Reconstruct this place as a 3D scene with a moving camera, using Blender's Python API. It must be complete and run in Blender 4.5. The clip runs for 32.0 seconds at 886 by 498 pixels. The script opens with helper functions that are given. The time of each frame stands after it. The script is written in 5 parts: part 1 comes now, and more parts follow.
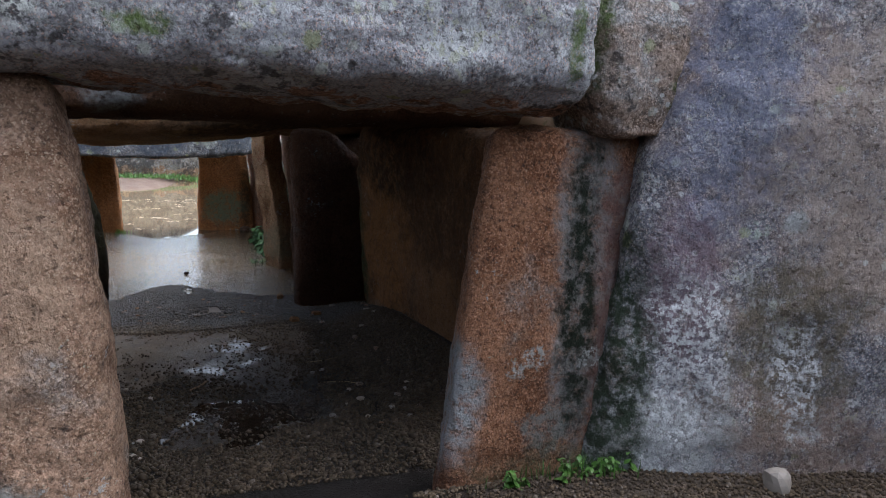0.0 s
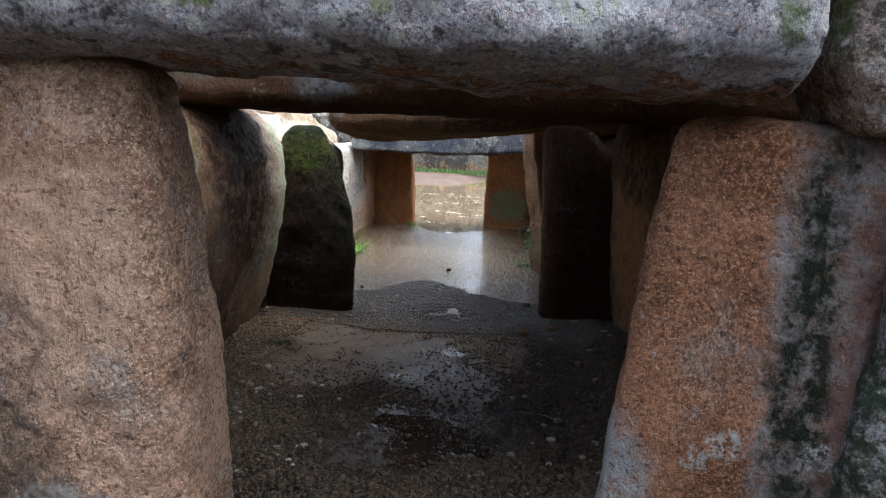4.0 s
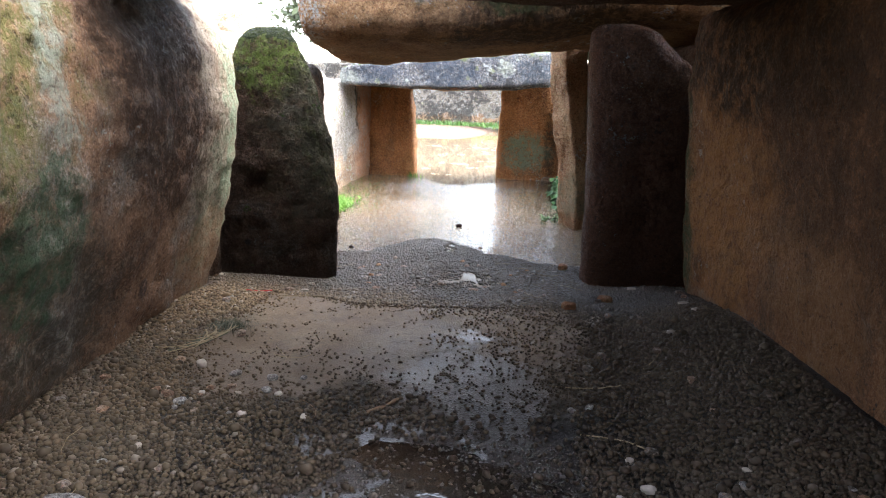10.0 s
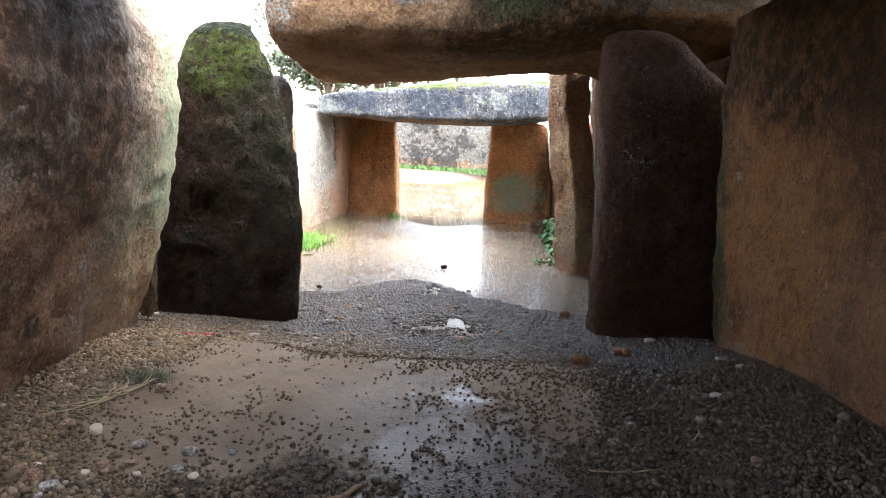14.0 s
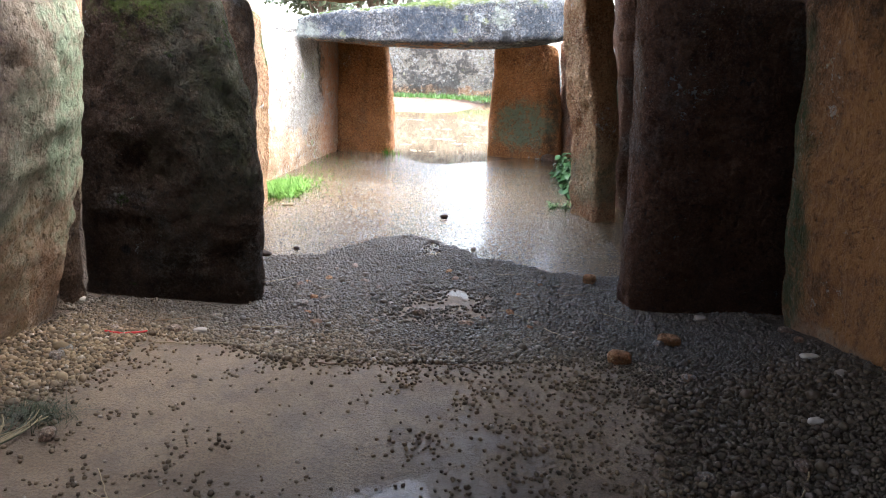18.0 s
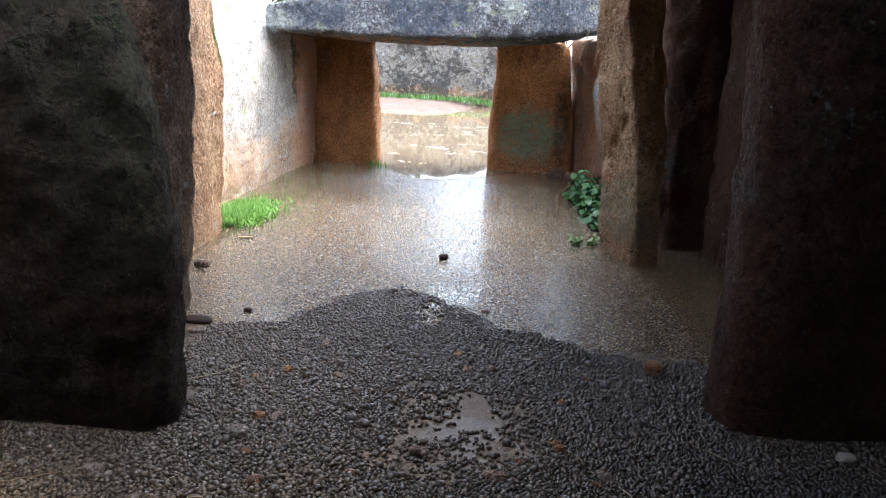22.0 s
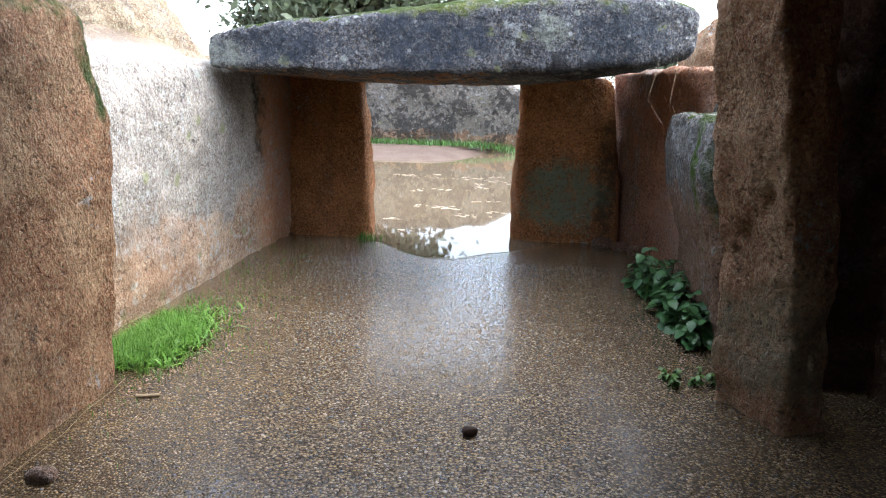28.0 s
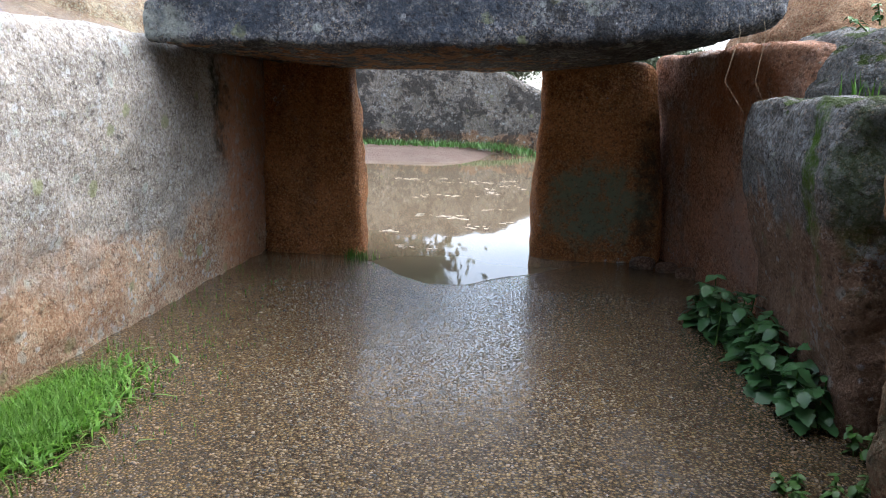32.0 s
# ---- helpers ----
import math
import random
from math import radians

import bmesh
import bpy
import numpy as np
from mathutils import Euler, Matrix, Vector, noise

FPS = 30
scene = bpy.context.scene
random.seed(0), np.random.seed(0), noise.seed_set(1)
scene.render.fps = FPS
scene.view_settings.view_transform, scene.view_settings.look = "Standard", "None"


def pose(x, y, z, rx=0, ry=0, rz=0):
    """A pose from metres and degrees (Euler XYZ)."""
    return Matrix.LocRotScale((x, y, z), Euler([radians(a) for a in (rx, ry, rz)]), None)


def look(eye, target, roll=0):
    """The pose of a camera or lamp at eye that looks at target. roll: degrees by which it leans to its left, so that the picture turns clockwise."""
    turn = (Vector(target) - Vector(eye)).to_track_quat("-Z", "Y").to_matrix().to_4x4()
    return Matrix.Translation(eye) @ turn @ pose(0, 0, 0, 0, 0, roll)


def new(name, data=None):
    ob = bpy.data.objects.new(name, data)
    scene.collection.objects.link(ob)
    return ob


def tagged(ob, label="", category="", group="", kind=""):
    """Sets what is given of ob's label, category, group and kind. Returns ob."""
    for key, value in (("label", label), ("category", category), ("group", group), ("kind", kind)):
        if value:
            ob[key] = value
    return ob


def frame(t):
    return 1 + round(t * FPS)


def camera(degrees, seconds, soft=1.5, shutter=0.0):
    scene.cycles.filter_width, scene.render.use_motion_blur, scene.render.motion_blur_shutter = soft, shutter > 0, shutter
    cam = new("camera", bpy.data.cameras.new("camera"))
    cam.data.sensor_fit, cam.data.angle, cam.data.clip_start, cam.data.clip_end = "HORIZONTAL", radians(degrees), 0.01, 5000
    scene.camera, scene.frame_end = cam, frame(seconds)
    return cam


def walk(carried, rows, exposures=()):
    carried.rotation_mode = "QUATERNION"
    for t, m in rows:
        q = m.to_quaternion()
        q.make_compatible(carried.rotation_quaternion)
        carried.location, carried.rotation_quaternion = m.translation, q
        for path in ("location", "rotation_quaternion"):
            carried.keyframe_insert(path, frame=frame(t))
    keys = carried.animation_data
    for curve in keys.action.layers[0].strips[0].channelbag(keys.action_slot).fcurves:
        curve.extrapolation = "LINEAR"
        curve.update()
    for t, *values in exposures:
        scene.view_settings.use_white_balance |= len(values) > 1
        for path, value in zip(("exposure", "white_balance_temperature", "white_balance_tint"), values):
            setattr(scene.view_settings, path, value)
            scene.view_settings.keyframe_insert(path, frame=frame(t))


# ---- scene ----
cam = camera(63.0, 32.0, soft=1.0)
PATH = [
    (0, (0.776, 0.79, 1.765), (1.466, 2.637, 1.432), 2.3),
    (0.5, (0.845, 0.824, 1.768), (1.452, 2.701, 1.439), 2.3),
    (1, (1.026, 0.815, 1.769), (1.468, 2.738, 1.443), 2.3),
    (1.5, (1.184, 0.848, 1.767), (1.469, 2.8, 1.442), 2.2),
    (2, (1.282, 0.912, 1.761), (1.445, 2.879, 1.437), 2.1),
    (2.5, (1.377, 1.001, 1.772), (1.422, 2.972, 1.433), 2.2),
    (3, (1.459, 1.103, 1.783), (1.402, 3.069, 1.424), 2.3),
    (3.5, (1.526, 1.212, 1.778), (1.382, 3.173, 1.412), 2.3),
    (5.5, (1.513, 1.682, 1.658), (1.309, 3.63, 1.256), 2.7),
    (6, (1.459, 1.822, 1.621), (1.288, 3.769, 1.199), 2.8),
    (6.5, (1.453, 1.946, 1.549), (1.278, 3.897, 1.143), 2.8),
    (7, (1.465, 2.076, 1.502), (1.271, 4.023, 1.091), 2.7),
    (7.5, (1.445, 2.183, 1.475), (1.256, 4.128, 1.05), 2.5),
    (8, (1.414, 2.295, 1.467), (1.237, 4.234, 1.008), 2.1),
    (8.5, (1.406, 2.384, 1.457), (1.23, 4.316, 0.969), 1.5),
    (9, (1.39, 2.456, 1.425), (1.223, 4.386, 0.93), 1.5),
    (9.5, (1.343, 2.669, 1.375), (1.174, 4.6, 0.883), 1.7),
    (10, (1.326, 2.796, 1.354), (1.148, 4.733, 0.888), 2.0),
    (10.5, (1.33, 2.893, 1.31), (1.132, 4.84, 0.897), 1.9),
    (11, (1.34, 2.978, 1.289), (1.133, 4.932, 0.917), 2.4),
    (11.5, (1.341, 3.06, 1.257), (1.134, 5.023, 0.932), 2.8),
    (12, (1.345, 3.154, 1.213), (1.141, 5.124, 0.936), 3.1),
    (12.5, (1.309, 3.245, 1.154), (1.128, 5.221, 0.909), 3.4),
    (13, (1.285, 3.337, 1.128), (1.123, 5.312, 0.865), 3.4),
    (13.5, (1.281, 3.423, 1.11), (1.126, 5.397, 0.823), 3.4),
    (14, (1.256, 3.503, 1.117), (1.119, 5.472, 0.794), 3.4),
    (14.5, (1.23, 3.6, 1.123), (1.104, 5.564, 0.765), 3.3),
    (16.5, (1.285, 4.022, 1.107), (1.095, 5.961, 0.656), 1.5),
    (17, (1.257, 4.102, 1.125), (1.081, 6.037, 0.649), 1.7),
    (17.5, (1.24, 4.193, 1.135), (1.087, 6.123, 0.634), 1.9),
    (18, (1.219, 4.31, 1.128), (1.084, 6.237, 0.608), 2.2),
    (18.5, (1.204, 4.421, 1.115), (1.078, 6.347, 0.59), 2.6),
    (19, (1.194, 4.539, 1.11), (1.069, 6.463, 0.577), 2.8),
    (19.5, (1.173, 4.666, 1.104), (1.053, 6.591, 0.575), 3.2),
    (20, (1.159, 4.827, 1.116), (1.035, 6.753, 0.59), 3.3),
    (20.5, (1.139, 4.991, 1.116), (1.012, 6.92, 0.606), 3.4),
    (21, (1.104, 5.133, 1.118), (0.986, 7.065, 0.615), 3.6),
    (21.5, (1.067, 5.273, 1.119), (0.966, 7.205, 0.61), 3.4),
    (22, (1.042, 5.412, 1.117), (0.953, 7.341, 0.595), 3.2),
    (22.5, (1.039, 5.53, 1.119), (0.954, 7.458, 0.592), 2.4),
    (23, (1.031, 5.67, 1.148), (0.934, 7.595, 0.612), 1.6),
    (23.5, (1.02, 5.832, 1.175), (0.914, 7.754, 0.633), 0.8),
    (24, (1.008, 6.002, 1.172), (0.895, 7.928, 0.643), 0.7),
    (24.5, (0.968, 6.202, 1.162), (0.865, 8.133, 0.651), 0.7),
    (25, (0.947, 6.421, 1.135), (0.838, 8.359, 0.654), 0.9),
    (25.5, (0.936, 6.561, 1.146), (0.829, 8.5, 0.669), 0.9),
    (27.5, (0.903, 6.976, 1.133), (0.797, 8.923, 0.69), 1.4),
    (28, (0.886, 7.067, 1.115), (0.776, 9.02, 0.697), 1.8),
    (28.5, (0.867, 7.14, 1.113), (0.756, 9.096, 0.71), 2.3),
    (29, (0.878, 7.236, 1.094), (0.754, 9.194, 0.702), 2.2),
    (29.5, (0.892, 7.377, 1.082), (0.758, 9.331, 0.681), 2.0),
    (30, (0.886, 7.528, 1.068), (0.751, 9.481, 0.66), 2.0),
    (30.5, (0.847, 7.654, 1.041), (0.735, 9.609, 0.637), 2.0),
    (31, (0.788, 7.786, 1.043), (0.713, 9.741, 0.626), 2.3),
    (31.5, (0.772, 7.896, 1.048), (0.693, 9.85, 0.628), 1.8),
    (32, (0.834, 8.043, 1.028), (0.704, 9.995, 0.616), 1.7),
]
EXPOSURES = [(0, 2.3, 6250, 10), (3.5, 2.4, 6350, 10), (5.5, 3.5, 6300, 10), (6, 3.6, 6300, 10), (9, 3.85, 6500, 10), (14, 4.2, 6550, 10), (17, 4.05, 6450, 10), (20, 3.8, 6250, 10), (25, 2.95, 5950, 10),
             (28, 2.65, 6150, 10), (32, 2.2, 6100, 10)]
walk(cam, [(t, look(*p)) for t, *p in PATH], EXPOSURES)

# ---- world and sun: a bright overcast day ----
SUN_EL, SUN_AZ = radians(58), radians(80)
world = bpy.data.worlds.new("overcast_sky")
scene.world = world
world.use_nodes = True
wn, wl = world.node_tree.nodes, world.node_tree.links
wn.clear()
sky = wn.new("ShaderNodeTexSky")
sky.sky_type = "NISHITA"
sky.sun_disc = False
sky.sun_elevation, sky.sun_rotation = SUN_EL, SUN_AZ
sky.air_density, sky.dust_density, sky.ozone_density = 1.0, 2.0, 1.5
pale = wn.new("ShaderNodeHueSaturation")
pale.inputs["Saturation"].default_value = 0.55
back = wn.new("ShaderNodeBackground")
back.inputs["Strength"].default_value = 0.15
wout = wn.new("ShaderNodeOutputWorld")
wl.new(sky.outputs[0], pale.inputs["Color"])
wl.new(pale.outputs[0], back.inputs["Color"])
wl.new(back.outputs[0], wout.inputs["Surface"])
sun_data = bpy.data.lights.new("sun", "SUN")
sun_data.energy, sun_data.angle, sun_data.color = 1.1, radians(100), (1.0, 0.99, 0.98)
sun = new("sun", sun_data)
sun_dir = Vector((math.sin(SUN_AZ) * math.cos(SUN_EL), math.cos(SUN_AZ) * math.cos(SUN_EL), math.sin(SUN_EL)))
sun.matrix_world = look((sun_dir * 60)[:], (0, 0, 0))


# ---- materials ----
class Nodes:
    """A small writer of node trees."""

    def __init__(self, name):
        self.mat = bpy.data.materials.new(name)
        self.mat.use_nodes = True
        self.nt = self.mat.node_tree
        self.n, self.l = self.nt.nodes, self.nt.links
        self.bsdf = self.n["Principled BSDF"]
        self.pos = self.n.new("ShaderNodeNewGeometry")

    def put(self, socket, value):
        if isinstance(value, (int, float)):
            socket.default_value = value
        elif isinstance(value, (tuple, list)):
            socket.default_value = (*value, 1.0) if len(value) == 3 and len(socket.default_value) == 4 else value
        else:
            self.l.new(value, socket)

    def math(self, op, a, b=0.0, clamp=False):
        m = self.n.new("ShaderNodeMath")
        m.operation, m.use_clamp = op, clamp
        self.put(m.inputs[0], a), self.put(m.inputs[1], b)
        return m.outputs[0]

    def vec(self, op, a, b=(0, 0, 0)):
        m = self.n.new("ShaderNodeVectorMath")
        m.operation = op
        self.put(m.inputs[0], a), self.put(m.inputs[1], b)
        return m.outputs[1] if op in ("LENGTH", "DOT_PRODUCT", "DISTANCE") else m.outputs[0]

    def noise(self, scale, detail=4.0, rough=0.55, off=(0, 0, 0), stretch=(1, 1, 1), distort=0.0):
        v = self.vec("ADD", self.pos.outputs["Position"], off)
        if stretch != (1, 1, 1):
            v = self.vec("MULTIPLY", v, stretch)
        t = self.n.new("ShaderNodeTexNoise")
        self.l.new(v, t.inputs["Vector"])
        t.inputs["Scale"].default_value, t.inputs["Detail"].default_value = scale, detail
        t.inputs["Roughness"].default_value, t.inputs["Distortion"].default_value = rough, distort
        return t.outputs["Fac"]

    def cells(self, scale, feature="F1", out="Distance", off=(0, 0, 0)):
        v = self.vec("ADD", self.pos.outputs["Position"], off)
        t = self.n.new("ShaderNodeTexVoronoi")
        t.feature = feature
        self.l.new(v, t.inputs["Vector"])
        t.inputs["Scale"].default_value = scale
        return t.outputs[out]

    def ramp(self, x, lo, hi, a=0.0, b=1.0):
        m = self.n.new("ShaderNodeMapRange")
        m.interpolation_type = "SMOOTHSTEP"
        self.put(m.inputs["Value"], x)
        for key, value in (("From Min", lo), ("From Max", hi), ("To Min", a), ("To Max", b)):
            m.inputs[key].default_value = value
        return m.outputs["Result"]

    def mix(self, f, a, b, blend="MIX"):
        m = self.n.new("ShaderNodeMix")
        m.data_type, m.blend_type = "RGBA", blend
        self.put(m.inputs[0], f), self.put(m.inputs[6], a), self.put(m.inputs[7], b)
        return m.outputs[2]

    def axis(self, k, vector=None):
        s = self.n.new("ShaderNodeSeparateXYZ")
        self.l.new(vector or self.pos.outputs["Position"], s.inputs[0])
        return s.outputs[k]

    def blob(self, centre, radii, ragged=0.5, scale=None, soft=0.32):
        """A mask for a patch of colour: an ellipsoid with a ragged edge."""
        small = sorted(radii)[:2]
        scale = scale or 2.4 / (small[0] + small[1])
        d = self.vec("SUBTRACT", self.pos.outputs["Position"], centre)
        d = self.vec("DIVIDE", d, radii)
        r = self.vec("LENGTH", d)
        n = self.noise(scale, 9.0, 0.72, off=(centre[1], centre[2], centre[0]))
        r = self.math("ADD", r, self.math("MULTIPLY", self.math("SUBTRACT", n, 0.5), ragged * 3.6))
        return self.ramp(r, 1.0 + soft, 1.0 - soft)

    def finish(self, colour, rough=0.85, height=None, strength=0.6, distance=0.02, spec=0.3):
        self.put(self.bsdf.inputs["Base Color"], colour)
        self.put(self.bsdf.inputs["Roughness"], rough)
        self.bsdf.inputs["Specular IOR Level"].default_value = spec
        if height is not None:
            b = self.n.new("ShaderNodeBump")
            b.inputs["Strength"].default_value, b.inputs["Distance"].default_value = strength, distance
            self.l.new(height, b.inputs["Height"])
            self.l.new(b.outputs[0], self.bsdf.inputs["Normal"])
        return self.mat


def calm(colour, k=1.0):
    """A colour drawn towards its own grey."""
    grey = sum(colour) / 3
    return tuple(grey + (c - grey) * k for c in colour)


def granite(name, warm, cool, cool_share=0.5, lichen=0.5, top_lichen=0.0, dark=0.25, moss=0.0, streak=0.0, off=(0, 0, 0), stains_and_shading=(), rough=0.8,
            bump=0.85, gloss=0.12, cool_above=None, crystals=0.36, spots=0.0, damp_shade=0.66):
    """Weathered granite: warm iron-stained rock, cool grey skin, crystals, lichen, moss, staining and painted shading.
    """
    g = Nodes(name)
    warm = calm(warm)
    up = g.axis(2, g.pos.outputs["Normal"])
    big = g.noise(2.1, 5.0, 0.6, off)
    mid = g.noise(7.0, 6.0, 0.62, off, distort=0.6)
    fine = g.noise(75.0, 3.0, 0.6, off)
    crystal = g.cells(120.0, out="Color", off=off)
    cval = g.axis(0, crystal)
    share = g.math("ADD", g.math("MULTIPLY", big, 0.65), g.math("MULTIPLY", mid, 0.35))
    if cool_above is not None:
        share = g.math("ADD", share, g.ramp(g.math("ADD", g.axis(2), g.math("MULTIPLY", mid, 0.25)), cool_above[0], cool_above[1], -0.3, 0.35))
    share = g.math("ADD", share, g.math("MULTIPLY", up, top_lichen * 0.5))
    lo = 0.75 - 0.5 * cool_share
    fac = g.ramp(share, lo - 0.08, lo + 0.1)
    deep = tuple(c * k for c, k in zip(warm, (0.55, 0.45, 0.38)))
    glow = tuple(min(c * 1.45 + 0.02, 0.7) for c in warm)
    wcol = g.mix(g.math("MULTIPLY", g.ramp(g.noise(3.0, 4.0, 0.5, (off[1] + 3, off[0], 5)), 0.42, 0.64), 0.8), warm, deep)
    wcol = g.mix(g.ramp(g.noise(2.4, 4.0, 0.5, (off[2] + 9, off[1], 2)), 0.46, 0.66, 0.0, 0.75), wcol, glow)
    ccol = g.mix(g.ramp(g.noise(4.2, 6.0, 0.6, (off[0], off[2] + 4, 8)), 0.38, 0.66), cool, tuple(c * 0.6 for c in cool))
    col = g.mix(fac, wcol, ccol)
    # crystals: pale feldspar, dark mica
    spark = g.mix(fac, tuple(min(c * 1.7 + 0.05, 0.75) for c in warm), (0.6, 0.59, 0.58))
    col = g.mix(g.ramp(cval, 0.62, 0.85, 0.0, crystals), col, spark)
    col = g.mix(g.ramp(cval, 0.2, 0.05, 0.0, crystals), col, (0.06, 0.045, 0.04))
    col = g.mix(g.ramp(fine, 0.36, 0.56, 0.34, 0.0), col, (0.075, 0.052, 0.043))
    mottle = g.noise(15.0, 10.0, 0.78, (off[1], off[2] + 2, off[0]))
    col = g.mix(g.ramp(mottle, 0.34, 0.54, 0.32, 0.0), col, g.mix(fac, tuple(c * 0.8 for c in deep), tuple(c * 0.4 for c in cool)))
    col = g.mix(g.ramp(g.noise(19.0, 10.0, 0.78, (off[2], off[1] + 6, off[0])), 0.52, 0.66, 0.0, 0.35), col, spark)
    grain = g.axis(1, g.cells(78.0, out="Color", off=(off[2], off[0], off[1])))
    col = g.mix(g.ramp(grain, 0.72, 0.9, 0.0, crystals * 1.1), col, spark)
    col = g.mix(g.ramp(grain, 0.14, 0.06, 0.0, crystals * 0.9), col, (0.06, 0.045, 0.04))
    glint = g.axis(2, g.cells(190.0, out="Color", off=(off[1], off[2], off[0])))
    col = g.mix(g.ramp(glint, 0.86, 0.93, 0.0, crystals * 1.3), col, tuple(min(c * 2.2 + 0.12, 0.8) for c in warm))
    tiny = g.noise(210.0, 2.0, 0.6, off)
    col = g.mix(g.ramp(tiny, 0.52, 0.68, 0.0, 0.3), col, spark)
    if streak:
        run = g.noise(6.0, 5.0, 0.6, (off[2], 7, off[0]), stretch=(1.0, 1.0, 0.16))
        col = g.mix(g.math("MULTIPLY", g.ramp(run, 0.52, 0.66), streak), col, (0.055, 0.05, 0.04))
    if lichen:
        sp = g.noise(24.0, 8.0, 0.74, (off[0] + 11, off[1], off[2]))
        patch = g.noise(2.6, 3.0, 0.6, (off[0], off[1] + 5, off[2]))
        m = g.ramp(g.math("ADD", sp, g.math("MULTIPLY", g.math("SUBTRACT", patch, 0.5), 0.7)), 0.69 - 0.16 * lichen, 0.73 - 0.16 * lichen)
        col = g.mix(g.math("MULTIPLY", m, 0.7), col, (0.56, 0.58, 0.58))
        sp2 = g.noise(26.0, 5.0, 0.7, (off[0] + 21, off[1], off[2]))
        m2 = g.ramp(g.math("ADD", sp2, g.math("MULTIPLY", g.math("SUBTRACT", patch, 0.5), 0.5)), 0.70 - 0.1 * lichen, 0.735 - 0.1 * lichen)
        col = g.mix(g.math("MULTIPLY", m2, 0.7), col, (0.47, 0.48, 0.36))
    if spots:
        for scale, share, tone in ((13.0, spots, (0.50, 0.53, 0.47)), (24.0, spots, (0.60, 0.61, 0.60)), (9.0, spots * 0.5, (0.33, 0.35, 0.18))):
            far = g.math("ADD", g.cells(scale, off=off), g.math("MULTIPLY", g.math("SUBTRACT", g.noise(scale * 4, 4.0, 0.7, off), 0.5), 0.5))
            pick = g.axis(1, g.cells(scale, out="Color", off=off))
            m = g.math("MULTIPLY", g.ramp(far, 0.34, 0.24), g.ramp(pick, 1.0 - share, 1.03 - share))
            col = g.mix(g.math("MULTIPLY", m, 0.75), col, tone)
    if dark:
        dk = g.noise(10.0, 8.0, 0.74, (off[0], off[1], off[2] + 17))
        dp = g.noise(1.9, 3.0, 0.6, (off[0] + 2, off[1], off[2] + 3))
        m = g.ramp(g.math("ADD", dk, g.math("MULTIPLY", g.math("SUBTRACT", dp, 0.5), 0.8)), 0.72 - 0.2 * dark, 0.79 - 0.2 * dark)
        col = g.mix(g.math("MULTIPLY", m, 0.75), col, (0.045, 0.043, 0.042))
    for centre, radii, colour, strength, ragged in stains_and_shading:
        m = g.math("MULTIPLY", g.blob(centre, radii, ragged), strength)
        m = g.math("MULTIPLY", m, g.ramp(g.noise(17.0, 7.0, 0.7, (centre[1], centre[0], centre[2])), 0.36, 0.56, 0.3, 1.0))
        if colour[1] > 0.48:
            m = g.math("MULTIPLY", m, g.ramp(g.noise(38.0, 6.0, 0.7, centre), 0.46, 0.54))
        col = g.mix(m, col, colour)
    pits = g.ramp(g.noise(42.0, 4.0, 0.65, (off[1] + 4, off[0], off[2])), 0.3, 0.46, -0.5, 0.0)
    chips = g.cells(9.0, off=off)
    height = g.math("ADD", g.math("MULTIPLY", g.noise(24.0, 8.0, 0.68, off, stretch=(1.0, 1.0, 0.7)), 1.7), g.math("MULTIPLY", cval, 0.26))
    height = g.math("ADD", height, g.math("ADD", pits, g.math("MULTIPLY", chips, 0.5)))
    # Pits painted darker, standing in for the shade inside them.
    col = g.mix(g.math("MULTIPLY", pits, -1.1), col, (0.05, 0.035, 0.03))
    if moss:
        mo = g.noise(5.0, 6.0, 0.7, (off[0] + 31, off[1], off[2]))
        m = g.ramp(g.math("ADD", mo, g.math("MULTIPLY", up, 0.35)), 0.86 - 0.25 * moss, 0.94 - 0.25 * moss)
        tint = g.mix(g.noise(45.0, 4.0), (0.035, 0.06, 0.012), (0.12, 0.17, 0.03))
        col = g.mix(m, col, tint)
        height = g.math("ADD", height, g.math("MULTIPLY", m, g.noise(120.0, 3.0)))
    col = g.mix(1.0, col, (damp_shade, damp_shade, damp_shade), "MULTIPLY")  # colour scaled per stone, for wetness and to stand in for shade
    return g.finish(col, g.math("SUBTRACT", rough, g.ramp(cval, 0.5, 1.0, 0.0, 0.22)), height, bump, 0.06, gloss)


BLACKGREEN, MOSS = (0.03, 0.04, 0.028), (0.10, 0.15, 0.03)
LICHEN_PALE = (0.52, 0.54, 0.52)

